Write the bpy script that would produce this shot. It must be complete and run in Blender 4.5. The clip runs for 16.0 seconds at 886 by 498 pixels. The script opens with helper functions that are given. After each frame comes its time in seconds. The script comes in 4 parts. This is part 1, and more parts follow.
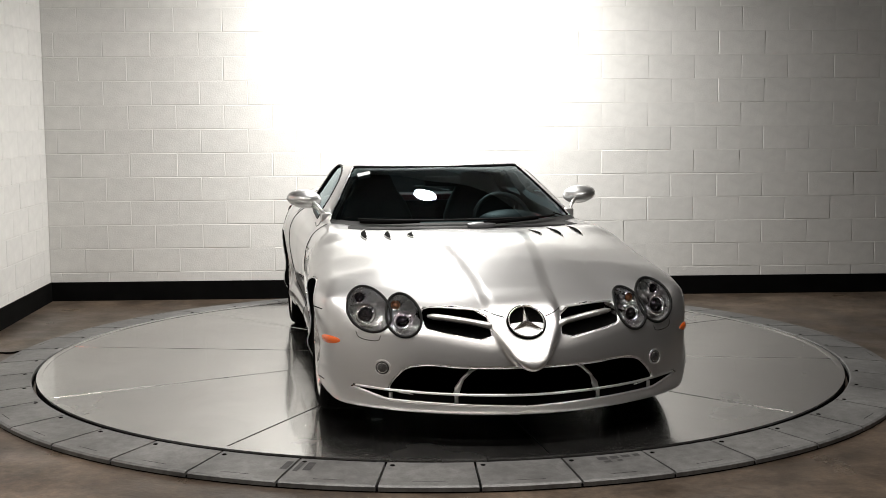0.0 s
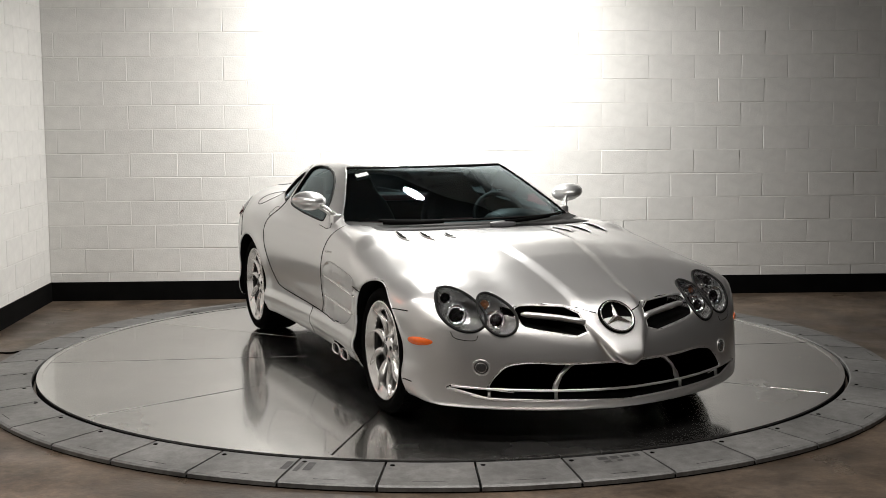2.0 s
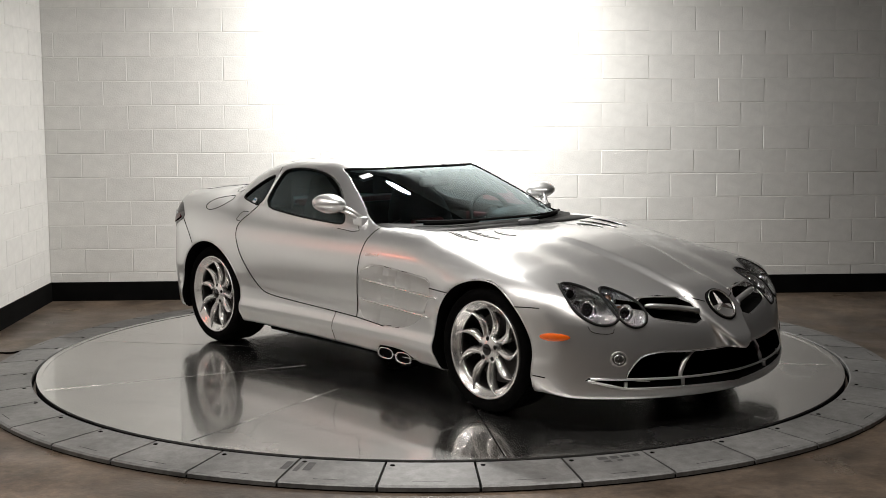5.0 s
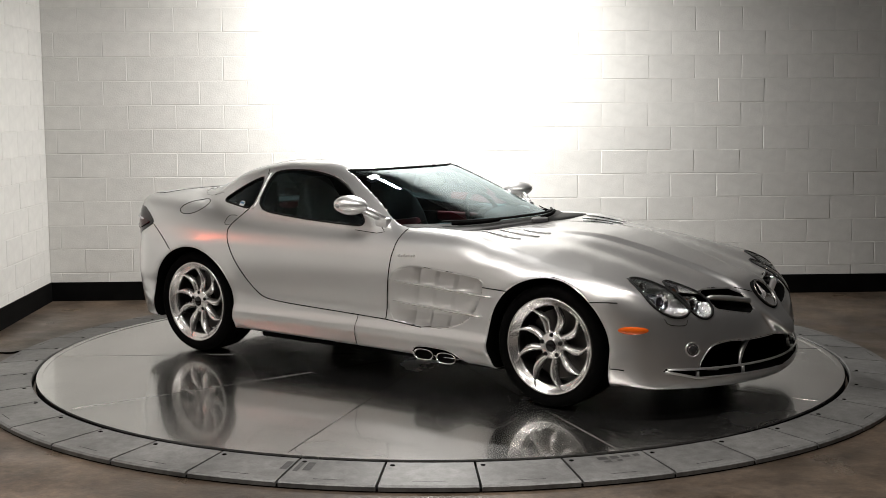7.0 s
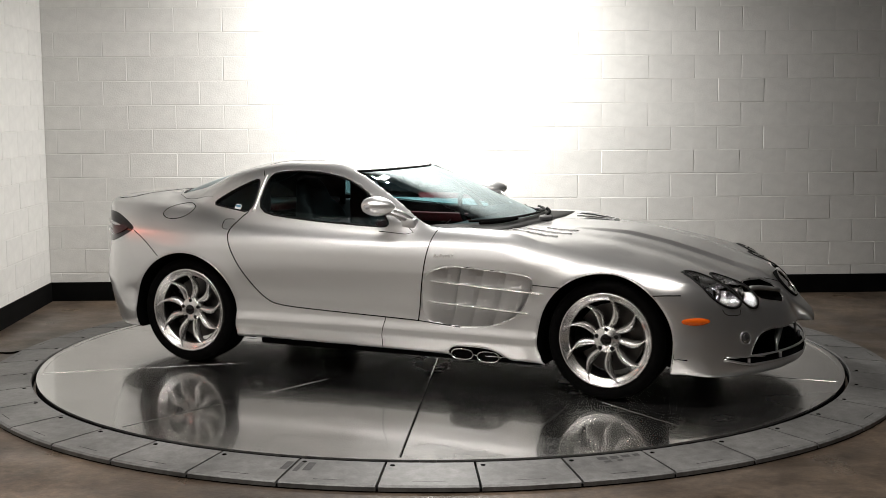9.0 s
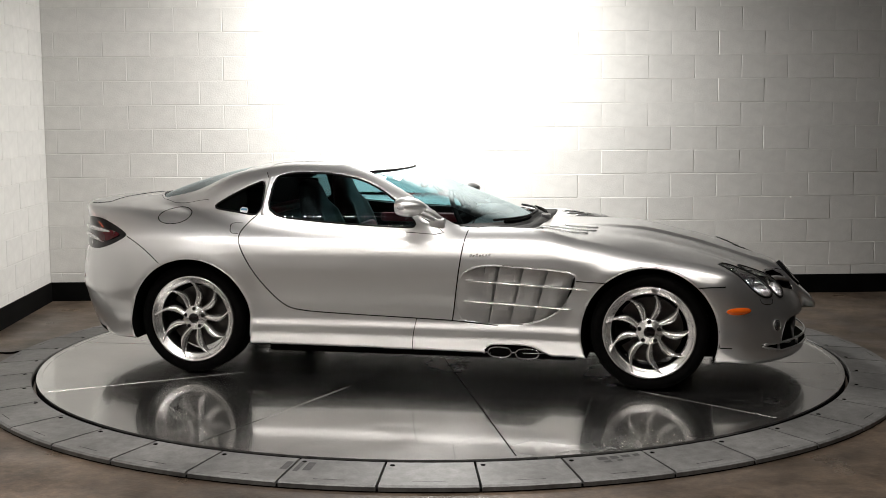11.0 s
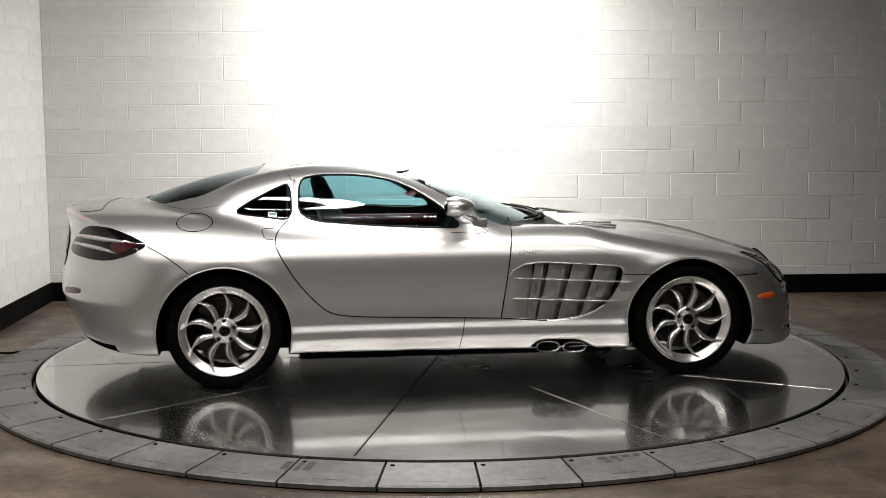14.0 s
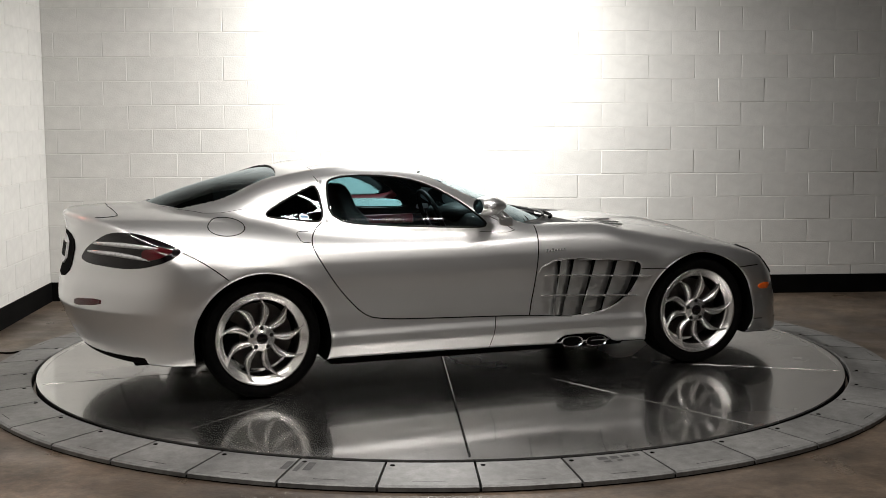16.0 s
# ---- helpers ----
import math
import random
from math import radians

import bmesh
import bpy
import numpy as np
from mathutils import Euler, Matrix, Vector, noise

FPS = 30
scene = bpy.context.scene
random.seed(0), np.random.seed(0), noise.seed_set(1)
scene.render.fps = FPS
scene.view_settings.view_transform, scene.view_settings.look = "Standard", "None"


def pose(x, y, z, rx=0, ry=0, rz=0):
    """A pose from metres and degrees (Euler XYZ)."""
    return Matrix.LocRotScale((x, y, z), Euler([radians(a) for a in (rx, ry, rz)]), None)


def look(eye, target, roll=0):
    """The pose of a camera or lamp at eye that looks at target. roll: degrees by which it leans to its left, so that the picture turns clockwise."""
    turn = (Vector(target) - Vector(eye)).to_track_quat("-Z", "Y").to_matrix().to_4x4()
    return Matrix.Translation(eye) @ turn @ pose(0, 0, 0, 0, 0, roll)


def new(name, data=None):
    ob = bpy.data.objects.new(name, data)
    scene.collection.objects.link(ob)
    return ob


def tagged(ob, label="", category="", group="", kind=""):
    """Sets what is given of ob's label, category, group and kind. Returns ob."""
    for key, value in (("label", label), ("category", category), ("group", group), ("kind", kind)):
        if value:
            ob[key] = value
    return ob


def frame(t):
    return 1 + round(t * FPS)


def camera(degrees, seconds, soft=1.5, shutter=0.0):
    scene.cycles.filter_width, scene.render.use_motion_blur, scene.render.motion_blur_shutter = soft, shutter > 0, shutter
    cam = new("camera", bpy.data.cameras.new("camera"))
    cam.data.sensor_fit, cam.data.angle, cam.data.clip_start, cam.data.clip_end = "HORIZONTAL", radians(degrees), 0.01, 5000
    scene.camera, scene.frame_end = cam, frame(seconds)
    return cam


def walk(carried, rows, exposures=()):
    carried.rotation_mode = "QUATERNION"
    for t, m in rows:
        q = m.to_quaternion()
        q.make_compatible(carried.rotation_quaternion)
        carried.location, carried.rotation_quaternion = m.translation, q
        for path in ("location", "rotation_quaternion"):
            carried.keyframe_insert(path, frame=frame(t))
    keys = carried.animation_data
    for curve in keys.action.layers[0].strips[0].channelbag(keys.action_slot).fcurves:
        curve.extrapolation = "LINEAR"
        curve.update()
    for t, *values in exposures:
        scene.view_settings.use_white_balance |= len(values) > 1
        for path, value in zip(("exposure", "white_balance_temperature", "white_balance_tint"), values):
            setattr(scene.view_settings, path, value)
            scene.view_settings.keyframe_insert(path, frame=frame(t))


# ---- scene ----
cam = camera(39.17, 16.0, soft=0.8)
CAM = look((0, -7.958, 1.571), (0.01867 + 0.0, -7.958 + 7.958, 1.571 - 0.8956), -0.31)
walk(cam, [(0, CAM), (16, CAM)])

# ---- light ----
world = bpy.data.worlds.new("world")
scene.world = world
world.use_nodes = True
world.node_tree.nodes["Background"].inputs[0].default_value = (0.9, 0.95, 1.0, 1)
world.node_tree.nodes["Background"].inputs[1].default_value = 0.0
scene.view_settings.exposure = 0.0


def disc_lamp(name, where, target, watts, size, colour=(1, 0.95, 0.87), spread=180):
    data = bpy.data.lights.new(name, "AREA")
    data.shape, data.size, data.energy, data.color = "DISK", size, watts, colour
    data.spread = radians(spread)
    ob = new(name, data)
    ob.matrix_world = look(where, target)
    return ob


disc_lamp("ceiling_lamp", (-0.03, 1.62, 3.0), (-0.09, 1.99, 2.03), 190, 0.26, (1, 0.975, 0.935), spread=178)


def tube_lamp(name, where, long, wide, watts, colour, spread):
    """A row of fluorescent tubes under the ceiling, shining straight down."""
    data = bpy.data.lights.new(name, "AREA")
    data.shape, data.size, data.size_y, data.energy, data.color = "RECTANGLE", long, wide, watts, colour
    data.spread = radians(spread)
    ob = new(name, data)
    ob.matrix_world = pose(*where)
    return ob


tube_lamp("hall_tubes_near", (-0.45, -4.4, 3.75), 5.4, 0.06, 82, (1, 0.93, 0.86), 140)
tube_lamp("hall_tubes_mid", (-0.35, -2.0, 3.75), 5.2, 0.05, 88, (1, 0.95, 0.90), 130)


# ---- materials ----
def material(name, colour, rough=0.5, metal=0.0, coat=0.0, noise=(), bump=(), spec=0.5, obj=0.0):
    """noise: (scale, amount) pairs of brightness variation; bump: (scale, strength, distance)."""
    m = bpy.data.materials.new(name)
    m.use_nodes = True
    nt = m.node_tree
    b = nt.nodes["Principled BSDF"]
    b.inputs["Base Color"].default_value = (*colour, 1)
    b.inputs["Roughness"].default_value = rough
    b.inputs["Metallic"].default_value = metal
    b.inputs["Specular IOR Level"].default_value = spec
    b.inputs["Coat Weight"].default_value = coat
    b.inputs["Coat Roughness"].default_value = 0.04
    tc = nt.nodes.new("ShaderNodeTexCoord")
    col = None
    for scale, amount in noise:
        n = nt.nodes.new("ShaderNodeTexNoise")
        n.inputs["Scale"].default_value, n.inputs["Detail"].default_value = scale, 6
        nt.links.new(tc.outputs["Object"], n.inputs["Vector"])
        r = nt.nodes.new("ShaderNodeMapRange")
        r.inputs[1].default_value, r.inputs[2].default_value = 0.3, 0.7
        r.inputs[3].default_value, r.inputs[4].default_value = 1 - amount, 1 + amount
        nt.links.new(n.outputs["Fac"], r.inputs[0])
        mx = nt.nodes.new("ShaderNodeMix")
        mx.data_type, mx.blend_type = "RGBA", "MULTIPLY"
        mx.inputs[0].default_value = 1
        if col is None:
            mx.inputs[6].default_value = (*colour, 1)
        else:
            nt.links.new(col, mx.inputs[6])
        nt.links.new(r.outputs[0], mx.inputs[7])
        col = mx.outputs[2]
    if obj:
        oi = nt.nodes.new("ShaderNodeObjectInfo")
        r = nt.nodes.new("ShaderNodeMapRange")
        r.inputs[3].default_value, r.inputs[4].default_value = 1 - obj, 1 + obj
        nt.links.new(oi.outputs["Random"], r.inputs[0])
        mx = nt.nodes.new("ShaderNodeMix")
        mx.data_type, mx.blend_type = "RGBA", "MULTIPLY"
        mx.inputs[0].default_value = 1
        mx.inputs[6].default_value = (*colour, 1)
        if col is not None:
            nt.links.new(col, mx.inputs[6])
        nt.links.new(r.outputs[0], mx.inputs[7])
        col = mx.outputs[2]
    if col is not None:
        nt.links.new(col, b.inputs["Base Color"])
    if bump:
        n = nt.nodes.new("ShaderNodeTexNoise")
        n.inputs["Scale"].default_value, n.inputs["Detail"].default_value = bump[0], 5
        nt.links.new(tc.outputs["Object"], n.inputs["Vector"])
        bp = nt.nodes.new("ShaderNodeBump")
        bp.inputs["Strength"].default_value, bp.inputs["Distance"].default_value = bump[1], bump[2]
        nt.links.new(n.outputs["Fac"], bp.inputs["Height"])
        nt.links.new(bp.outputs[0], b.inputs["Normal"])
    return m


def thin_glass(name, tint, rough=0.0, ior=1.5, gloss=(1, 1, 1)):
    m = bpy.data.materials.new(name)
    m.use_nodes = True
    nt = m.node_tree
    nt.nodes.remove(nt.nodes["Principled BSDF"])
    tr, gl = nt.nodes.new("ShaderNodeBsdfTransparent"), nt.nodes.new("ShaderNodeBsdfGlossy")
    fr, mx = nt.nodes.new("ShaderNodeFresnel"), nt.nodes.new("ShaderNodeMixShader")
    tr.inputs[0].default_value = (*tint, 1)
    gl.inputs[0].default_value, gl.inputs["Roughness"].default_value = (*gloss, 1), rough
    fr.inputs[0].default_value = ior
    nt.links.new(fr.outputs[0], mx.inputs[0])
    nt.links.new(tr.outputs[0], mx.inputs[1])
    nt.links.new(gl.outputs[0], mx.inputs[2])
    nt.links.new(mx.outputs[0], nt.nodes["Material Output"].inputs[0])
    return m


WALL = material("painted_block", (0.70, 0.692, 0.668), 0.55, noise=((1.3, 0.06), (14, 0.04)), bump=(90, 0.4, 0.004), obj=0.025)
MORTAR = material("painted_mortar", (0.70, 0.69, 0.665), 0.6, noise=((5, 0.03),), bump=(120, 0.3, 0.003))
BASE = material("black_baseboard", (0.003, 0.003, 0.003), 0.7, noise=((6, 0.3),), bump=(40, 0.2, 0.002), spec=0.05)
CONCRETE = material("brown_concrete", (0.076, 0.056, 0.040), 0.36, noise=((0.7, 0.5), (4, 0.4), (22, 0.3), (90, 0.2)), bump=(45, 0.35, 0.004))
CEIL = material("dark_ceiling", (0.035, 0.035, 0.035), 0.8, noise=((2, 0.1),))
STEEL = material("brushed_steel_plate", (0.56, 0.555, 0.54), 0.3, 1.0, noise=((0.9, 0.12), (7, 0.10), (60, 0.06)), bump=(3, 0.02, 0.003), obj=0.10)
RIM = material("ring_rubber_tile", (0.120, 0.120, 0.118), 0.42, noise=((2.5, 0.3), (20, 0.22), (90, 0.15)), bump=(160, 0.35, 0.002), obj=0.15)
BLACK = material("black_gap", (0.003, 0.003, 0.003), 0.9, spec=0.05)
PAINT = material("silver_metallic_paint", (0.74, 0.74, 0.74), 0.36, 0.92, 1.0, noise=((900, 0.06),))
PLASTIC = material("black_plastic", (0.003, 0.003, 0.003), 0.8, noise=((30, 0.2),), spec=0.02)
SEAL = material("black_seal", (0.006, 0.006, 0.006), 0.6, spec=0.12)
FOG = material("fog_lamp_glass", (0.05, 0.05, 0.052), 0.12, 0.3, 1.0, noise=((90, 0.4),))
BOWL = material("bright_reflector", (0.90, 0.90, 0.90), 0.16, 0.9, bump=(34, 0.8, 0.014))
CHROME = material("chrome", (0.85, 0.85, 0.85), 0.06, 1.0)
ALLOY = material("silver_alloy", (0.74, 0.73, 0.72), 0.24, 0.9, 0.5, noise=((40, 0.04),))
RUBBER = material("tyre_rubber", (0.003, 0.003, 0.003), 0.85, noise=((25, 0.3),), bump=(200, 0.2, 0.001), spec=0.02)
DISC = material("brake_steel", (0.10, 0.095, 0.09), 0.35, 1.0)
BARREL = material("dark_wheel_barrel", (0.035, 0.034, 0.033), 0.5, 0.6, noise=((20, 0.2),))
LEATHER = material("black_leather", (0.005, 0.0047, 0.0047), 0.55, noise=((20, 0.2),), bump=(300, 0.3, 0.001), spec=0.12)
RED = material("red_leather", (0.12, 0.012, 0.015), 0.5, noise=((20, 0.15),), bump=(300, 0.3, 0.001), spec=0.3)
GLASS = thin_glass("tinted_glass", (0.44, 0.66, 0.70), ior=1.45, gloss=(0.82, 0.96, 1.0))
# Quarter pane: the cabin's shade is put into a darker tint
SHADEDGLASS = thin_glass("shade_darkened_glass", (0.13, 0.19, 0.20), ior=1.28, gloss=(0.85, 0.96, 1.0))
REARGLASS = thin_glass("rear_tinted_glass", (0.28, 0.42, 0.45), ior=1.42, gloss=(0.85, 0.96, 1.0))
CLEAR = thin_glass("clear_lens", (0.92, 0.94, 0.95), ior=1.28)
AMBER = material("amber_lens", (0.80, 0.13, 0.01), 0.12, 0.0, 1.0, bump=(350, 0.4, 0.002))
AMBERDIM = material("amber_bulb", (0.22, 0.085, 0.04), 0.2, 0.0, 1.0)
LAMPRED = material("dark_red_lens", (0.05, 0.003, 0.005), 0.12, 0.0, 0.3, noise=((6, 0.5),), spec=0.3)
SMOKE = material("smoked_lens", (0.004, 0.003, 0.0035), 0.08, 0.0, 0.3, spec=0.3)
LED = material("clear_led_strip", (0.55, 0.55, 0.56), 0.2, 0.4, 1.0, noise=((60, 0.3),))
WHITE = material("white_sticker", (0.75, 0.76, 0.78), 0.4)
BLUE = material("blue_print", (0.08, 0.22, 0.35), 0.4)



def vary_gloss(m, scale, low, high, stretch=(1, 1, 1)):
    """Roughness that wanders between two values."""
    nt = m.node_tree
    tc, mp = nt.nodes.new("ShaderNodeTexCoord"), nt.nodes.new("ShaderNodeMapping")
    n, r = nt.nodes.new("ShaderNodeTexNoise"), nt.nodes.new("ShaderNodeMapRange")
    mp.inputs["Scale"].default_value = stretch
    n.inputs["Scale"].default_value, n.inputs["Detail"].default_value = scale, 7
    r.inputs[1].default_value, r.inputs[2].default_value = 0.3, 0.7
    r.inputs[3].default_value, r.inputs[4].default_value = low, high
    nt.links.new(tc.outputs["Object"], mp.inputs[0])
    nt.links.new(mp.outputs[0], n.inputs["Vector"])
    nt.links.new(n.outputs["Fac"], r.inputs[0])
    nt.links.new(r.outputs[0], nt.nodes["Principled BSDF"].inputs["Roughness"])


vary_gloss(STEEL, 1.2, 0.20, 0.29)
for key, value in (("Coat Weight", 1.0), ("Coat IOR", 1.8), ("Coat Roughness", 0.07)):
    STEEL.node_tree.nodes["Principled BSDF"].inputs[key].default_value = value
vary_gloss(CONCRETE, 2.5, 0.25, 0.6)

# ---- mesh helpers ----
def mesh_object(name, verts, faces, mat, parent=None, label="", smooth=False, normals=None):
    me = bpy.data.meshes.new(name)
    me.from_pydata([tuple(map(float, v)) for v in verts], [], [tuple(map(int, f)) for f in faces])
    me.materials.append(mat)
    if smooth or normals is not None:
        me.polygons.foreach_set("use_smooth", [True] * len(me.polygons))
    if normals is not None:
        me.normals_split_custom_set_from_vertices([tuple(map(float, n)) for n in normals])
    me.update()
    ob = new(name, me)
    if parent is not None:
        ob.parent = parent
    if label:
        ob["label"] = label
    return ob


def part(name, bm, mat, parent=None, label="", smooth=False):
    me = bpy.data.meshes.new(name)
    bmesh.ops.recalc_face_normals(bm, faces=bm.faces[:])
    bm.to_mesh(me)
    bm.free()
    me.materials.append(mat)
    if smooth:
        me.polygons.foreach_set("use_smooth", [True] * len(me.polygons))
        me.set_sharp_from_angle(angle=radians(38))
    ob = new(name, me)
    if parent is not None:
        ob.parent = parent
    if label:
        ob["label"] = label
    return ob


def box(bm, lo, hi, m=None):
    r = bmesh.ops.create_cube(bm, size=1)["verts"]
    for v in r:
        v.co = Vector([(lo[i] + hi[i]) / 2 + v.co[i] * (hi[i] - lo[i]) for i in range(3)])
        if m is not None:
            v.co = m @ v.co
    return r


def bevel_box(lo, hi, w=0.01, seg=2):
    bm = bmesh.new()
    box(bm, lo, hi)
    bmesh.ops.bevel(bm, geom=bm.edges[:], offset=w, segments=seg, affect="EDGES", profile=0.5)
    return bm


def lathe(profile, axis="y", seg=64, closed=False):
    """profile: (radius, along) pairs turned round the axis."""
    verts, faces = [], []
    n = len(profile)
    for i in range(seg):
        a = 2 * math.pi * i / seg
        for r, h in profile:
            p = (r * math.cos(a), h, r * math.sin(a)) if axis == "y" else ((r * math.cos(a), r * math.sin(a), h) if axis == "z" else (h, r * math.cos(a), r * math.sin(a)))
            verts.append(p)
    for i in range(seg):
        j = (i + 1) % seg
        for k in range(n if closed else n - 1):
            l = (k + 1) % n
            faces.append((i * n + k, j * n + k, j * n + l, i * n + l))
    return verts, faces


def tube(points, radius, sides=6, closed=False, flat=1.0, up=None):
    """A swept rod through the points; radius may be one number or one per point."""
    pts = [Vector(p) for p in points]
    verts, faces = [], []
    n = len(pts)
    for i, p in enumerate(pts):
        a = pts[(i - 1) % n] if closed or i else pts[0]
        b = pts[(i + 1) % n] if closed or i < n - 1 else pts[-1]
        d = (b - a).normalized()
        u = Vector(up) if up else (Vector((0, 0, 1)) if abs(d.z) < 0.9 else Vector((1, 0, 0)))
        s = d.cross(u).normalized()
        t = s.cross(d).normalized()
        r = radius[i] if isinstance(radius, (list, tuple)) else radius
        for k in range(sides):
            w = 2 * math.pi * k / sides
            verts.append(p + s * (r * math.cos(w)) + t * (r * flat * math.sin(w)))
    for i in range(n if closed else n - 1):
        j = (i + 1) % n
        for k in range(sides):
            l = (k + 1) % sides
            faces.append((i * sides + k, i * sides + l, j * sides + l, j * sides + k))
    if not closed:
        faces.append(tuple(range(sides))[::-1])
        faces.append(tuple((n - 1) * sides + k for k in range(sides)))
    return verts, faces


# ---- room ----
FLOOR = -0.05
YAW = radians(2.28)
CORNER = Vector((-3.335, 2.6158, 0))
AX = Vector((math.cos(YAW), math.sin(YAW), 0))      # along the back wall
AY = Vector((math.sin(YAW), -math.cos(YAW), 0))     # from the back wall into the room
ROOM = Matrix(((AX.x, AY.x, 0, CORNER.x), (AX.y, AY.y, 0, CORNER.y), (0, 0, 1, 0), (0, 0, 0, 1)))
TALL = 3.9
LONG, DEEP = 9.2, 13.0


def slab(name, lo, hi, mat, label, category):
    bm = bmesh.new()
    box(bm, lo, hi, ROOM)
    return tagged(part(name, bm, mat), label, category, kind="structure")


slab("floor", (-0.4, -0.4, FLOOR - 0.2), (LONG + 0.4, DEEP + 0.4, FLOOR), CONCRETE, "brown stained polished concrete floor", "floor")
slab("ceiling", (-0.4, -0.4, TALL), (LONG + 0.4, DEEP + 0.4, TALL + 0.2), CEIL, "plain dark ceiling", "ceiling")
wall_back = slab("wall_back", (-0.4, -0.25, FLOOR), (LONG + 0.4, -0.0015, TALL), MORTAR, "white painted concrete block wall", "wall")
wall_left = slab("wall_left", (-0.25, 0.0, FLOOR), (-0.0015, DEEP, TALL), MORTAR, "white painted concrete block wall", "wall")
# Unseen walls, added dark to keep bounced light off the car and plate
slab("unseen_wall_right", (LONG, 0.0, FLOOR), (LONG + 0.25, DEEP, TALL), CEIL, "unseen dark wall added to close the room", "wall")
slab("unseen_wall_front", (-0.4, DEEP, FLOOR), (LONG + 0.4, DEEP + 0.25, TALL), CEIL, "unseen dark wall added to close the room", "wall")
slab("baseboard", (0.012, 0.0, FLOOR), (LONG, 0.012, 0.112), BASE, "black painted baseboard strip", "baseboard")
slab("baseboard", (0.0, 0.0, FLOOR), (0.012, DEEP, 0.112), BASE, "black painted baseboard strip", "baseboard")

# ---- turntable ----
PLATE_R, RING_IN, RING_OUT = 2.495, 2.525, 2.825
turntable = tagged(new("turntable"), "round brushed steel turntable plate in ten wedges", "turntable")
for k in range(10):
    a0, a1 = radians(-34.2 + 36 * k), radians(-34.2 + 36 * (k + 1))
    g = 0.003
    ring = []
    for i in range(25):
        a = a0 + (a1 - a0) * i / 24
        ring.append((PLATE_R * math.cos(a), PLATE_R * math.sin(a)))
    mid = (a0 + a1) / 2
    ox, oy = g * math.cos(mid) / math.sin((a1 - a0) / 2), g * math.sin(mid) / math.sin((a1 - a0) / 2)
    pts = [(ox, oy)] + ring
    n0, n1 = Vector((-math.sin(a0), math.cos(a0))), Vector((math.sin(a1), -math.cos(a1)))
    pts[1] = (pts[1][0] + n0.x * g, pts[1][1] + n0.y * g)
    pts[-1] = (pts[-1][0] + n1.x * g, pts[-1][1] + n1.y * g)
    bm = bmesh.new()
    top = [bm.verts.new((x, y, 0)) for x, y in pts]
    low = [bm.verts.new((x, y, -0.007)) for x, y in pts]
    n = len(pts)
    bm.faces.new(top)
    for i in range(n):
        bm.faces.new((top[i], low[i], low[(i + 1) % n], top[(i + 1) % n]))
    bmesh.ops.bevel(bm, geom=[e for e in bm.edges if e.verts[0].co.z == 0 and e.verts[1].co.z == 0], offset=0.0035, segments=1, affect="EDGES", clamp_overlap=True)
    part("steel_plate", bm, STEEL, turntable)
v, f = lathe([(0.0, -0.008), (PLATE_R + 0.008, -0.008), (PLATE_R + 0.008, -0.045), (0.0, -0.045)], "z", 96)
mesh_object("support_disc", v, f, BLACK, turntable)
v, f = lathe([(PLATE_R - 0.030, -0.012), (PLATE_R - 0.030, 0.0025), (PLATE_R + 0.004, 0.0025), (PLATE_R + 0.004, -0.012)], "z", 160, True)
mesh_object("edge_band", v, f, STEEL, turntable)

ring = tagged(new("turntable_ring"), "fixed ring of dark grey sloping edge tiles round the turntable", "turntable ring")
for k in range(40):
    a0, a1 = radians(-95.6 + 9 * k + 0.12), radians(-95.6 + 9 * (k + 1) - 0.12)
    verts, faces = [], []
    prof = ((RING_IN, -0.044), (RING_IN, -0.006), (RING_IN + 0.006, -0.001), (RING_OUT - 0.012, -0.019), (RING_OUT, -0.026), (RING_OUT, -0.044))
    for i in range(7):
        a = a0 + (a1 - a0) * i / 6
        verts += [(r * math.cos(a), r * math.sin(a), z) for r, z in prof]
    n = len(prof)
    for i in range(6):
        for j in range(n):
            faces.append((i * n + j, (i + 1) * n + j, (i + 1) * n + (j + 1) % n, i * n + (j + 1) % n))
    faces += [tuple(range(n)), tuple(range(7 * n - 1, 6 * n - 1, -1))]
    mesh_object("ring_tile", verts, faces, RIM, ring)
for k in range(40):
    a, r = radians(-95.6 + 9 * k + 0.75), RING_IN + 0.045
    v, f = lathe([(0.0, 0.004), (0.010, 0.004), (0.012, 0.002), (0.012, -0.004)], "z", 12)
    mesh_object("bolt", [(q[0] + r * math.cos(a), q[1] + r * math.sin(a), q[2] - 0.005) for q in v], f, BLACK, ring)
for k in range(40):
    a, q = radians(-95.6 + 9 * k + 4.5), []
    for da, r in ((-0.026, 2.770), (0.026, 2.770), (0.026, 2.773), (-0.026, 2.773)):
        q.append((r * math.cos(a + da), r * math.sin(a + da), -0.001 - 0.018 * (r - RING_IN - 0.006) / 0.282 + 0.0012))
    mesh_object("etched_line", q, [(0, 1, 2, 3)], BLACK, ring)
v, f = lathe([(RING_IN - 0.008, FLOOR), (RING_IN - 0.008, -0.03), (RING_OUT - 0.006, -0.034), (RING_OUT - 0.002, FLOOR)], "z", 160, True)
mesh_object("ring_bed", v, f, BLACK, ring)

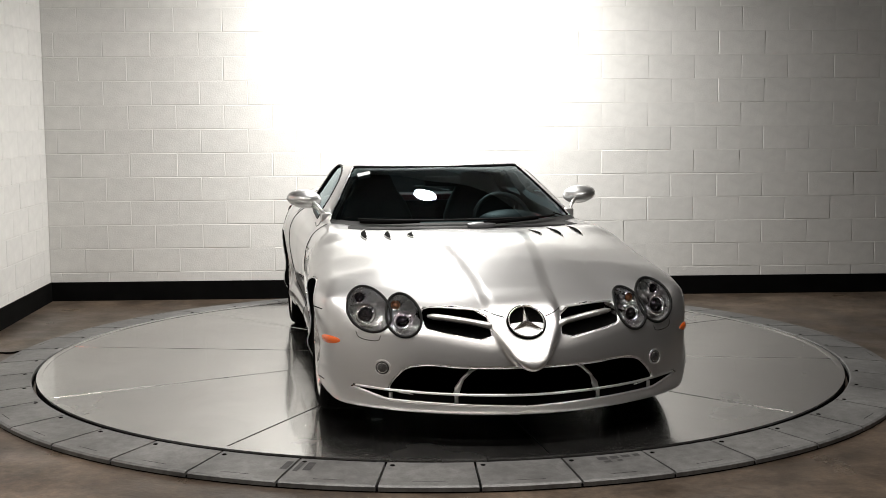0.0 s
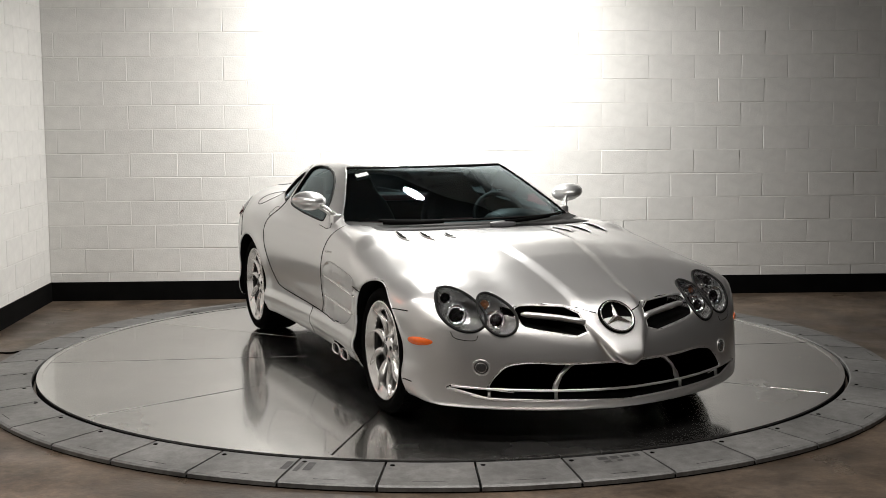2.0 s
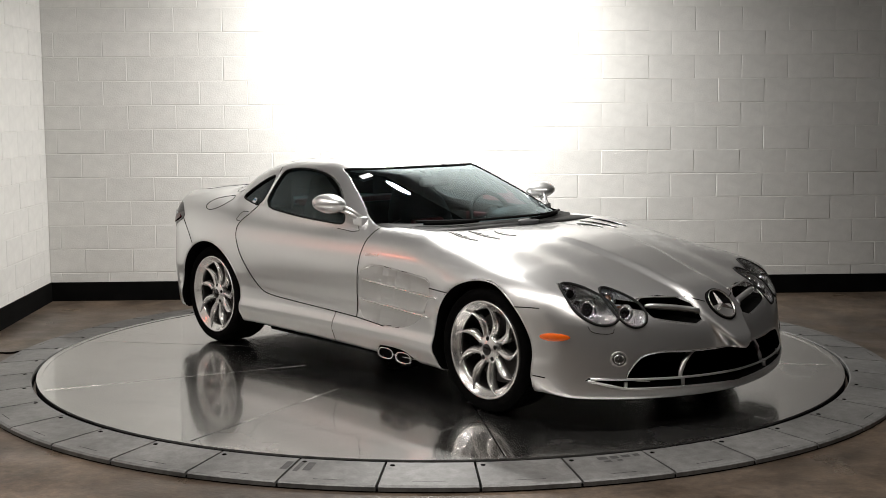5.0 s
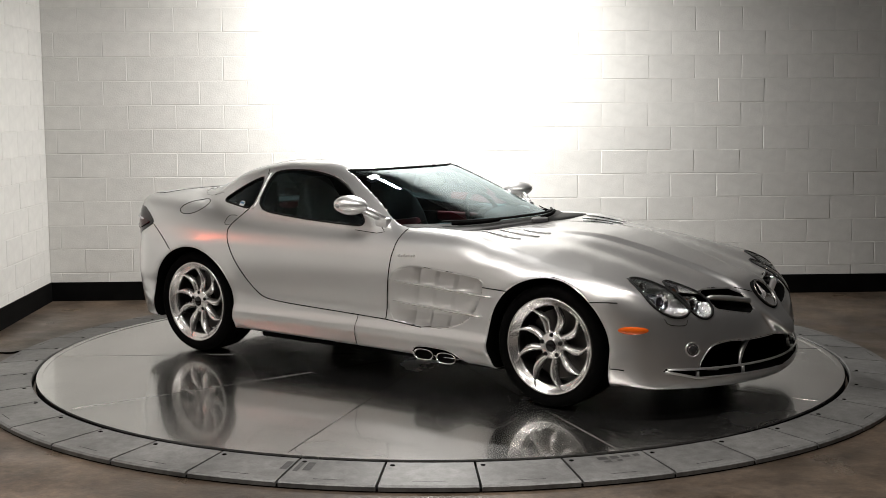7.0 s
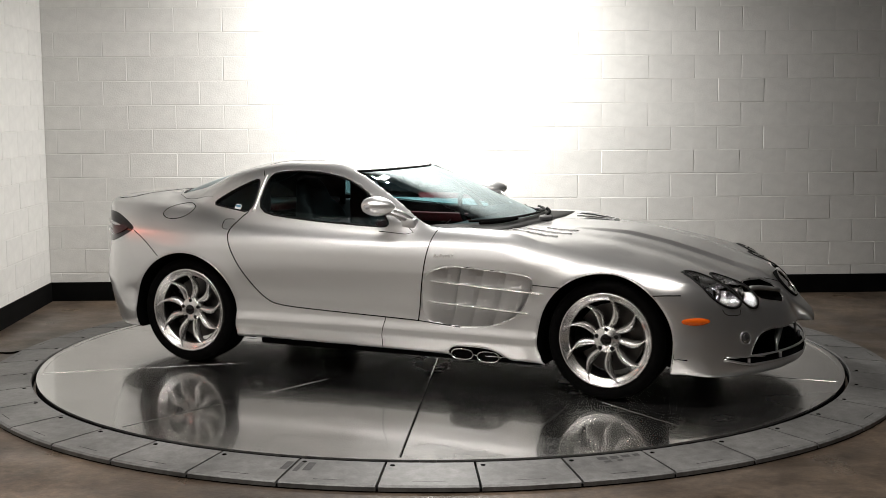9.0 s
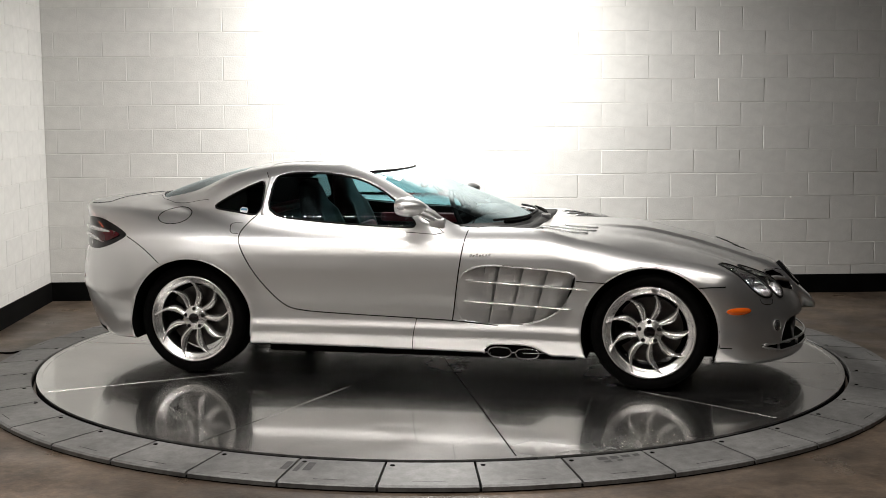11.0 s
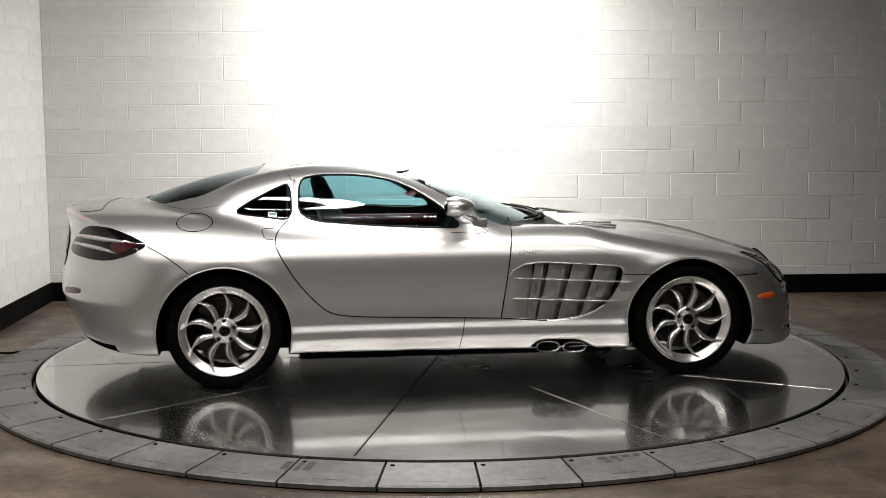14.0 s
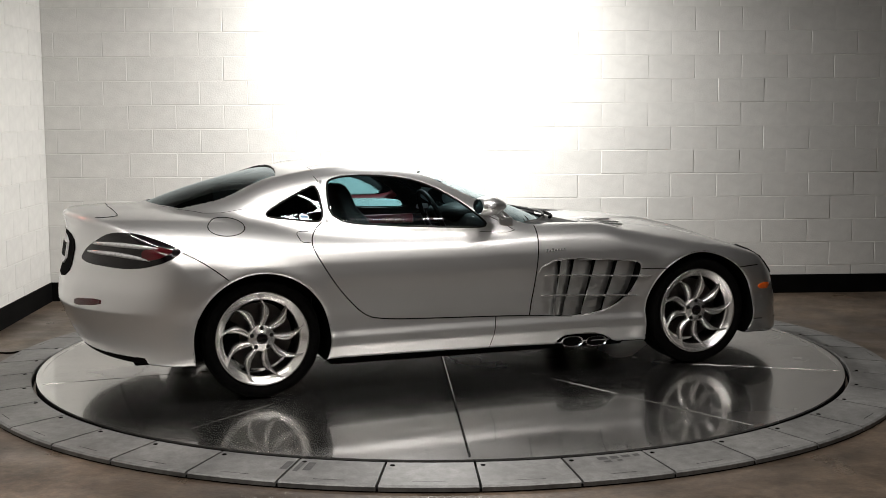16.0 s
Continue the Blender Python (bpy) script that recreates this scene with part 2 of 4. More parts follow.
# ---- car body as a solid of smooth fields ----
def curve(*pairs):
    """A smooth monotone curve through (place, value) pairs, as a function of arrays."""
    xs, ys = np.array([p[0] for p in pairs], float), np.array([p[1] for p in pairs], float)
    h, d = np.diff(xs), np.diff(ys) / np.diff(xs)
    m = np.zeros(len(xs))
    for i in range(1, len(xs) - 1):
        if d[i - 1] * d[i] > 0:
            w1, w2 = 2 * h[i] + h[i - 1], h[i] + 2 * h[i - 1]
            m[i] = (w1 + w2) / (w1 / d[i - 1] + w2 / d[i])
    m[0], m[-1] = d[0], d[-1]
    gx = np.linspace(xs[0], xs[-1], 1500)
    i = np.clip(np.searchsorted(xs, gx) - 1, 0, len(h) - 1)
    t = (gx - xs[i]) / h[i]
    gy = (2 * t**3 - 3 * t**2 + 1) * ys[i] + (t**3 - 2 * t**2 + t) * h[i] * m[i] + (3 * t**2 - 2 * t**3) * ys[i + 1] + (t**3 - t**2) * h[i] * m[i + 1]
    gx, gy = gx.astype(np.float32), gy.astype(np.float32)
    return lambda x: np.interp(x, gx, gy).astype(np.float32)


def smax(a, b, k):
    h = np.maximum(k - np.abs(a - b), 0) / k
    return np.maximum(a, b) + h * h * (k * 0.25)


def smin(a, b, k):
    return -smax(-a, -b, k)


def step(x, a, b):
    t = np.clip((x - a) / (b - a), 0, 1)
    return t * t * (3 - 2 * t)


def polygon(px, py, poly):
    """Signed distance to a polygon, negative inside."""
    d, inside = None, None
    for (ax, ay), (bx, by) in zip(poly, poly[1:] + poly[:1]):
        ex, ey = bx - ax, by - ay
        wx, wy = px - ax, py - ay
        t = np.clip((wx * ex + wy * ey) / (ex * ex + ey * ey), 0, 1)
        dd = (wx - ex * t) ** 2 + (wy - ey * t) ** 2
        d = dd if d is None else np.minimum(d, dd)
        c = ((ay > py) != (by > py)) & (px < (ex * (py - ay) / (ey if ey else 1e-9) + ax))
        inside = c if inside is None else inside ^ c
    return np.where(inside, -1, 1) * np.sqrt(d)


class Outline:
    """A polygon's signed distance, kept on a fine raster and looked up between its points."""

    def __init__(self, poly, cell=0.004, rim=0.12):
        self.poly, self.cell = poly, cell
        xs, ys = [p[0] for p in poly], [p[1] for p in poly]
        self.lo = (min(xs) - rim, min(ys) - rim)
        self.n = (int((max(xs) + rim - self.lo[0]) / cell) + 2, int((max(ys) + rim - self.lo[1]) / cell) + 2)
        gx = self.lo[0] + cell * np.arange(self.n[0])[:, None]
        gy = self.lo[1] + cell * np.arange(self.n[1])[None, :]
        self.d = polygon(gx, gy, poly).astype(np.float32)

    def __call__(self, x, y):
        u, v = (x - self.lo[0]) / self.cell, (y - self.lo[1]) / self.cell
        uc, vc = np.clip(u, 0, self.n[0] - 1.001), np.clip(v, 0, self.n[1] - 1.001)
        i, j = uc.astype(np.int32), vc.astype(np.int32)
        a, b = uc - i, vc - j
        d = (self.d[i, j] * (1 - a) + self.d[i + 1, j] * a) * (1 - b) + (self.d[i, j + 1] * (1 - a) + self.d[i + 1, j + 1] * a) * b
        return (d + (np.abs(u - uc) + np.abs(v - vc)) * self.cell * 0.7).astype(np.float32)


def rounded(poly, n=4):
    """Corner cutting, to round a polygon."""
    for _ in range(n):
        out = []
        for a, b in zip(poly, poly[1:] + poly[:1]):
            out += [(a[0] * 0.8 + b[0] * 0.2, a[1] * 0.8 + b[1] * 0.2), (a[0] * 0.2 + b[0] * 0.8, a[1] * 0.2 + b[1] * 0.8)]
        poly = out
    return poly


TOP = curve((-2.5, 0.96), (-2.36, 0.985), (-2.3, 1.0), (-2.14, 1.01), (-1.9, 1.015), (-1.5, 1.0), (-1.0, 0.95), (-0.5, 0.92), (0, 0.885), (0.4, 0.868), (0.64, 0.868), (0.8, 0.872), (0.965, 0.874),
            (1.217, 0.865), (1.506, 0.81), (1.686, 0.758), (1.866, 0.70), (2.0, 0.655), (2.08, 0.616), (2.12, 0.583), (2.17, 0.533), (2.22, 0.485), (2.3, 0.41), (2.36, 0.335), (2.5, 0.1))
DROP = curve((-2.5, 0.09), (-2.2, 0.08), (-1.5, 0.06), (0, 0.0), (0.4, -0.03), (0.7, -0.02), (0.95, 0.035), (1.3, 0.065), (1.75, 0.035), (2.0, 0.11), (2.3, 0.2))
SPINE = curve((0.4, 0.31), (0.6, 0.30), (1.0, 0.265), (1.5, 0.205), (2.0, 0.155), (2.4, 0.14))
WIDE = curve((-2.5, 0.78), (-2.36, 0.82), (-2.0, 0.905), (-1.7, 0.945), (-1.35, 0.958), (-1.0, 0.943), (-0.5, 0.922), (0, 0.915), (0.5, 0.925), (0.9, 0.945), (1.35, 0.962), (1.7, 0.955), (2.0, 0.945), (2.4, 0.93))
TUCK = curve((0.0, -0.12), (0.1, -0.085), (0.17, -0.05), (0.23, -0.02), (0.28, 0.0), (0.30, 0.0), (0.36, -0.018), (0.42, -0.021), (0.52, -0.008), (0.64, 0.0), (0.72, -0.008), (0.8, -0.038), (0.87, -0.085), (0.95, -0.15), (1.02, -0.24), (1.3, -0.5))
NOSE = curve((0.0, 2.2), (0.1, 2.235), (0.2, 2.26), (0.3, 2.245), (0.4, 2.225), (0.5, 2.19), (0.55, 2.16), (0.6, 2.12), (0.7, 2.05), (1.3, 1.8))
TAIL = curve((0.0, -2.0), (0.1, -2.12), (0.2, -2.22), (0.3, -2.29), (0.44, -2.35), (0.5, -2.37), (0.58, -2.365), (0.7, -2.335), (0.86, -2.31), (0.93, -2.316), (0.98, -2.33), (1.05, -2.335), (1.3, -2.36))
UNDER = curve((-2.5, 0.24), (-2.2, 0.21), (-1.7, 0.2), (-0.96, 0.185), (0, 0.172), (1.0, 0.163), (1.73, 0.165), (2.0, 0.15), (2.3, 0.125))
CONE = curve((0.2, 0.0), (0.345, 0.012), (0.37, 0.045), (0.41, 0.086), (0.45, 0.113), (0.5, 0.143), (0.56, 0.170), (0.66, 0.17), (1.3, 0.17))
ROOF = curve((-2.5, 0.80), (-2.1, 0.93), (-1.9, 1.018), (-1.695, 1.098), (-1.47, 1.165), (-1.288, 1.206), (-1.1, 1.238), (-0.81, 1.260), (-0.52, 1.258), (-0.27, 1.236), (0.2, 1.165), (1.2, 1.0))
CROWN = curve((-2.5, 0.1), (-1.9, 0.12), (-1.55, 0.13), (-1.2, 0.05), (-0.8, 0.022), (0, 0.02), (1, 0.02))
GSIDE = curve((0.0, 0.82), (0.84, 0.82), (0.88, 0.815), (0.93, 0.795), (1.0, 0.745), (1.1, 0.675), (1.16, 0.63), (1.22, 0.585), (1.26, 0.545), (1.4, 0.35))
GPLAN = curve((-2.5, -0.6), (-1.95, -0.30), (-1.6, -0.16), (-1.29, -0.06), (-1.0, -0.012), (-0.6, 0.0), (0.4, 0.0), (1.0, 0.03))
ARCH_R, AXLE, HUB = 0.378, 1.35, 0.318

DOOR_GLASS = rounded([(-0.925, 0.945), (-0.915, 1.165), (-0.83, 1.188), (-0.69, 1.195), (-0.515, 1.183), (-0.37, 1.155), (-0.24, 1.10), (-0.10, 1.01), (0.03, 0.885), (-0.2, 0.893), (-0.5, 0.908)], 2)
QUARTER_GLASS = rounded([(-1.30, 0.982), (-1.18, 1.055), (-1.06, 1.115), (-0.968, 1.15), (-0.958, 0.942), (-1.12, 0.962)], 2)
VENT = rounded([(0.285, 0.700), (0.90, 0.664), (0.945, 0.64), (0.935, 0.575), (0.87, 0.455), (0.77, 0.39), (0.66, 0.358), (0.5, 0.347), (0.245, 0.362)], 2)
GRILLE = rounded([(0.185, 0.612), (0.43, 0.628), (0.485, 0.615), (0.48, 0.55), (0.46, 0.532), (0.165, 0.478)], 1)
INTAKE = rounded([(-0.3, 0.36), (0.30, 0.36), (0.46, 0.375), (0.57, 0.362), (0.63, 0.30), (0.66, 0.243), (0.3, 0.222), (-0.3, 0.222)], 2)
SLOT = [(-0.3, 0.228), (0.66, 0.243), (0.80, 0.262), (0.815, 0.252), (0.66, 0.205), (-0.3, 0.180)]
EXHAUST = rounded([(0.41, 0.19), (0.45, 0.232), (0.55, 0.238), (0.70, 0.232), (0.80, 0.165), (0.85, 0.12), (0.44, 0.12)], 2)
IN_DOOR_GLASS, IN_QUARTER_GLASS, IN_VENT = Outline(DOOR_GLASS), Outline(QUARTER_GLASS), Outline(VENT)
IN_GRILLE, IN_INTAKE, IN_EXHAUST, IN_SLOT = Outline(GRILLE), Outline(INTAKE), Outline(EXHAUST), Outline(SLOT)
BIG_LAMP = ((0.722, 0.608), (0.100, 0.089), 0.35)
SMALL_LAMP = ((0.566, 0.586), (0.078, 0.086), 0.30)


def oval(y, z, spec, grow=0.0):
    (cy, cz), (ry, rz), turn = spec
    c, s = math.cos(turn), math.sin(turn)
    u, w = (y - cy) * c + (z - cz) * s, -(y - cy) * s + (z - cz) * c
    # turned ovals
    return (np.sqrt((u / (ry + grow)) ** 2 + (w / (rz + grow)) ** 2) - 1) * min(ry, rz)


def side_field(x, y, z):
    wide = WIDE(x) + TUCK(z)
    for ax in (AXLE, -AXLE):
        r = np.sqrt((x - ax) ** 2 + (z - HUB) ** 2)
        wide = wide + 0.010 * np.exp(-(((r - 0.39) / 0.06) ** 2))
    return y - wide


def house_fields(x, y, z):
    roof = z - (ROOF(x) - CROWN(x) * (y / 0.55) ** 2)
    xs = x + 0.74 * np.minimum(y, 0.95) ** 3
    screen = (z - (1.228 - 0.395 * (xs + 0.27) + 0.02 * (xs + 0.27) * (0.65 - xs))) * 0.85
    side = (y - (GSIDE(z) + GPLAN(x))) * 0.85
    return roof, screen, side, xs


def house(x, y, z):
    roof, screen, side, xs = house_fields(x, y, z)
    g = smax(smax(roof, screen, 0.05), side, 0.075)
    return np.maximum(np.maximum(g, 0.7 - z), -1.99 - x)


def lower(x, y, z):
    spine = 0.017 * step(y, SPINE(x) - 0.035, SPINE(x) + 0.04) * step(x, 0.6, 1.4) + 0.010 * np.exp(-(((y - 0.47) / 0.10) ** 2)) * step(x, 0.8, 1.3) * step(-x, -2.0, -1.75)
    top = z - (TOP(x) - spine - DROP(x) * (y / 0.8) ** 3)
    top = top * 0.93
    side = side_field(x, y, z)
    g = smax(top, side, 0.11)
    yy = np.minimum(y / 0.965, 1.0)
    front = (x - (1.70 + (NOSE(z) - 1.70) * np.maximum(1 - yy**1.8, 1e-4) ** 0.555)) * 0.8
    rear = ((-1.6 + (TAIL(z) + 1.6) * np.maximum(1 - yy**2.0, 1e-4) ** 0.5) - x) * 0.8
    g = smax(g, front, 0.05)
    g = smax(g, rear, 0.03)
    g = smax(g, UNDER(x) - z, 0.03)
    cone = smax(smax((z - TOP(x) + 0.05 * step(-x, -2.06, -1.75)) * 0.8, y - CONE(z), 0.04), smax(x - 2.315, 0.335 - z, 0.02), 0.03)
    cone = np.maximum(cone, 1.7 - x)
    return smin(g, cone, 0.03)


def painted(x, y, z):
    y = np.abs(y)
    return smin(lower(x, y, z), house(x, y, z), 0.035)


def screen_hole(x, y, z, grow=0.0):
    roof, screen, side, xs = house_fields(x, y, z)
    return np.maximum(np.maximum(side + 0.05 - grow, np.maximum(-0.225 - grow - xs, xs - 0.62 - grow)), np.maximum(np.abs(screen) - 0.09, 0.862 - grow - z))


def rear_hole(x, y, z, grow=0.0):
    roof, screen, side, xs = house_fields(x, y, z)
    edge = np.maximum(-1.85 + 0.8 * y**2 - grow - x, x + 1.12 + 0.25 * y**2 - grow)
    return np.maximum(np.maximum(side + 0.10 - grow, edge), np.abs(roof) - 0.09)


def cut(x, y, z):
    """All hollows: positive inside them."""
    y = np.abs(y)
    wells = np.minimum(np.sqrt((x - AXLE) ** 2 + (z - HUB) ** 2), np.sqrt((x + AXLE) ** 2 + (z - HUB) ** 2)) - ARCH_R
    c = np.maximum(wells, 0.55 - y)
    g = house(x, y, z)
    floor = np.where(x < -1.12, 0.93, np.where(x > 0.42, 0.83, 0.40))
    c = np.minimum(c, np.maximum(np.maximum(g + 0.035, floor - z), np.maximum(x - 0.80, -1.75 - x)))
    c = np.minimum(c, np.maximum(np.minimum(IN_DOOR_GLASS(x, z), IN_QUARTER_GLASS(x, z)), 0.45 - y))
    c = np.minimum(c, screen_hole(x, y, z))
    c = np.minimum(c, rear_hole(x, y, z))
    c = np.minimum(c, np.maximum(IN_GRILLE(y, z), 1.85 - x))
    c = np.minimum(c, np.maximum(IN_INTAKE(y, z), 1.9 - x))
    c = np.minimum(c, np.maximum(IN_SLOT(y, z), 1.7 - x - 0.1 * (y < 0.6)))
    s = side_field(x, y, z)
    c = np.minimum(c, np.maximum(IN_VENT(x, z), -s - 0.05 * step(x, 0.27, 0.5)))
    c = np.minimum(c, np.maximum(IN_EXHAUST(x, z), -s - 0.12))
    c = np.minimum(c, np.maximum(np.minimum(oval(y, z, BIG_LAMP), oval(y, z, SMALL_LAMP)), np.maximum(1.70 - x, -lower(x, y, z) - 0.10)))
    return -c


def solid(x, y, z):
    return smax(painted(x, y, z), cut(x, y, z), 0.008)


def field_mesh(f, lo, hi, h):
    """The skin of a field: one vertex in each cell that it crosses, slid onto it, with the field's own normals."""
    n = [int(round((b - a) / h)) + 1 for a, b in zip(lo, hi)]
    ax = [(a + h * np.arange(k)).astype(np.float32) for a, k in zip(lo, n)]
    v = np.empty(n, np.float32)
    for i in range(0, n[0], 24):
        v[i:i + 24] = f(ax[0][i:i + 24, None, None], ax[1][None, :, None], ax[2][None, None, :])
    s = v < 0
    cell = np.zeros([k - 1 for k in n], np.uint8)
    for i in (0, 1):
        for j in (0, 1):
            for k in (0, 1):
                cell += s[i:n[0] - 1 + i, j:n[1] - 1 + j, k:n[2] - 1 + k]
    act = (cell > 0) & (cell < 8)
    idx = np.full(act.shape, -1, np.int32)
    c = np.argwhere(act)
    idx[act] = np.arange(len(c))
    acc, cnt = np.zeros((len(c), 3), np.float32), np.zeros(len(c), np.float32)
    corner = [(i, j, k) for i in (0, 1) for j in (0, 1) for k in (0, 1)]
    val = {o: v[c[:, 0] + o[0], c[:, 1] + o[1], c[:, 2] + o[2]] for o in corner}
    for a in corner:
        for d in range(3):
            if a[d] == 0:
                b = tuple(1 if q == d else a[q] for q in range(3))
                m = (val[a] < 0) != (val[b] < 0)
                t = val[a] / np.where(m, val[a] - val[b], 1)
                p = np.array(a, np.float32)[None, :].repeat(len(c), 0)
                p[:, d] += t
                acc[m] += p[m]
                cnt[m] += 1
    pts = (c + acc / cnt[:, None]) * h + np.array(lo, np.float32)
    for _ in range(2):
        val0, g = gradient(f, pts)
        pts = pts - g * np.clip(val0 / np.maximum((g * g).sum(1), 0.05), -h * 0.5, h * 0.5)[:, None]
    _, g = gradient(f, pts)
    nrm = g / np.maximum(np.linalg.norm(g, axis=1), 1e-6)[:, None]
    quads = []
    for d in range(3):
        e = [slice(None)] * 3
        e2 = [slice(None)] * 3
        e[d], e2[d] = slice(0, n[d] - 1), slice(1, n[d])
        a, b = s[tuple(e)], s[tuple(e2)]
        p, q = [k for k in range(3) if k != d]
        m = np.argwhere(a != b)
        m = m[(m[:, p] > 0) & (m[:, p] < n[p] - 1) & (m[:, q] > 0) & (m[:, q] < n[q] - 1)]
        fl = a[m[:, 0], m[:, 1], m[:, 2]]
        ids = []
        for dp, dq in ((-1, -1), (0, -1), (0, 0), (-1, 0)):
            w = m.copy()
            w[:, p] += dp
            w[:, q] += dq
            ids.append(idx[w[:, 0], w[:, 1], w[:, 2]])
        qd = np.stack(ids, 1)
        if d == 1:
            fl = ~fl
        qd[~fl] = qd[~fl][:, ::-1]
        quads.append(qd)
    return pts, nrm, np.concatenate(quads)


def gradient(f, p, e=0.0015):
    x, y, z = p[:, 0], p[:, 1], p[:, 2]
    g = np.stack([f(x + e, y, z) - f(x - e, y, z), f(x, y + e, z) - f(x, y - e, z), f(x, y, z + e) - f(x, y, z - e)], 1) / (2 * e)
    return f(x, y, z), g


def piece(name, pts, nrm, quads, mask, mat, parent, label=""):
    q = quads[mask]
    if not len(q):
        return None
    used, inv = np.unique(q, return_inverse=True)
    q = inv.reshape(q.shape)
    me = bpy.data.meshes.new(name)
    me.vertices.add(len(used))
    me.vertices.foreach_set("co", pts[used].astype(np.float32).ravel())
    me.loops.add(q.size)
    me.loops.foreach_set("vertex_index", q.astype(np.int32).ravel())
    me.polygons.add(len(q))
    me.polygons.foreach_set("loop_start", np.arange(0, q.size, 4, dtype=np.int32))
    me.update(calc_edges=True)
    me.polygons.foreach_set("use_smooth", np.ones(len(q), bool))
    me.materials.append(mat)
    me.normals_split_custom_set_from_vertices(nrm[used].tolist())
    ob = new(name, me)
    ob.parent = parent
    if label:
        ob["label"] = label
    return ob


car = tagged(new("sports_car"), "silver two-door sports coupe standing on a turntable", "car")
P, N, Q = field_mesh(solid, (-2.43, -1.02, 0.08), (2.4, 1.02, 1.31), 0.009)
C = P[Q].mean(1)
cx, cy, cz = C[:, 0], np.abs(C[:, 1]), C[:, 2]
left = C[:, 1] > 0
is_cut = cut(cx, cy, cz) > painted(cx, cy, cz)
done = np.zeros(len(Q), bool)


def take(name, mask, mat, label="", parent=car):
    m = mask & ~done
    done[m] = True
    return piece(name, P, N, Q, m, mat, parent, label)


DOOR = [(0.309, 0.93), (0.283, 0.714), (0.234, 0.364), (-0.433, 0.386), (-0.695, 0.402), (-0.793, 0.435), (-0.889, 0.544), (-0.968, 0.649), (-1.056, 0.812), (-1.04, 0.88), (-0.97, 0.94), (-0.94, 0.93), (0.1, 0.87), (0.25, 0.90)]
for s, nm in ((left, "left"), (~left, "right")):
    for ax in (AXLE, -AXLE):
        take("wheel_arch_liner", is_cut & s & (np.hypot(cx - ax, cz - HUB) < ARCH_R + 0.02) & (cy < 0.965), PLASTIC, "black wheel arch liner")
    in_vent = is_cut & s & (IN_VENT(cx, cz) < 0.02) & (cy > 0.8) & (cx > 0.2)
    take("side_vent_ramp", in_vent & (cx < 0.42), PAINT)
    # Black here stands in for the shade in the gaps between blades
    take("side_vent_recess", in_vent, PLASTIC, "vent cavity blackened for the shade behind its blades")
    take("exhaust_recess", is_cut & s & (IN_EXHAUST(cx, cz) < 0.02) & (cy > 0.7), PLASTIC)
    take("lamp_bowl", is_cut & s & (cx > 1.68) & (np.minimum(oval(cy, cz, BIG_LAMP), oval(cy, cz, SMALL_LAMP)) < 0.012) & (cz > 0.46) & (cx < 2.2) & (cy > 0.46), BOWL, "chrome headlamp bowl")
take("cabin_lining", is_cut & (cx < 1.0), LEATHER, "black cabin lining")
take("intake_lining", is_cut & (cx > 1.5), PLASTIC, "black air intake")
under = (N[Q].mean(1)[:, 2] < -0.8) & (cz < 0.3)
take("underbody", under, PLASTIC, "black underbody")
roof_line = lower(cx, cy, cz) > 0.012
take("roof", roof_line & (cz > 0.9), PAINT)
take("front_bumper", (cx > 1.55) & ((cz < 0.588) & ((cy > 0.5) | (cx > 2.0)) | (cx > 2.085)) & (np.hypot(cx - AXLE, cz - HUB) > 0.3) & ~((cx < 1.6) & (cz > 0.55)), PAINT)
for s in (left, ~left):
    take("door", s & (polygon(cx, cz, DOOR) < 0) & (cy > 0.75), PAINT)
    take("sill", s & (cz < 0.372) & (cx > -1.0) & (cx < 1.0), PAINT)
    take("front_fender", s & (cx > 0.2) & (cy > 0.745), PAINT)
take("hood", (cx > 0.2), PAINT)
take("diffuser", (cx < -1.75) & (cz < 0.25) & (cy < 0.80), PLASTIC, "black rear diffuser")
take("rear_bumper", (cx < -1.5) & (cz < 0.812 + (cx + 1.77) * -0.6) & (cz < 0.74) | (cx < -1.78) & (cz < 0.74), PAINT)
take("trunk_lid", (cx < -1.85) & (cy < 0.55) & (cz > 0.9), PAINT)
for s in (left, ~left):
    take("rear_quarter_panel", s, PAINT)

# flat floor under the car
for lo, hi in (((-0.93, -0.74, 0.12), (0.93, 0.74, 0.21)), ((0.9, -0.52, 0.125), (2.0, 0.52, 0.22)), ((-2.0, -0.52, 0.15), (-0.9, 0.52, 0.24))):
    part("floor_tray", bevel_box(lo, hi, 0.015), PLASTIC, car, "flat black underfloor")

# glass panes
PG, NG, QG = field_mesh(lambda x, y, z: house(x, np.abs(y), z) + 0.010, (-2.1, -0.96, 0.82), (1.0, 0.96, 1.28), 0.014)
CG = PG[QG].mean(1)
gx, gy, gz = CG[:, 0], np.abs(CG[:, 1]), CG[:, 2]


def pane(name, mask, label, mat=GLASS):
    ob = piece(name, PG, NG, QG, mask, mat, car, label)
    if ob:
        ob.visible_shadow = False


pane("windscreen", screen_hole(gx, gy, gz, 0.022) < 0, "blue-tinted windscreen glass")
pane("rear_window", rear_hole(gx, gy, gz, 0.022) < 0, "dark tinted rear window", REARGLASS)
for s in (CG[:, 1] > 0, CG[:, 1] <= 0):
    pane("door_window", s & (IN_DOOR_GLASS(gx, gz) < 0.025) & (gy > 0.45), "tinted side window")
    pane("quarter_window", s & (IN_QUARTER_GLASS(gx, gz) < 0.022) & (gy > 0.45), "tinted rear quarter window, darkened for the shaded cabin behind", SHADEDGLASS)


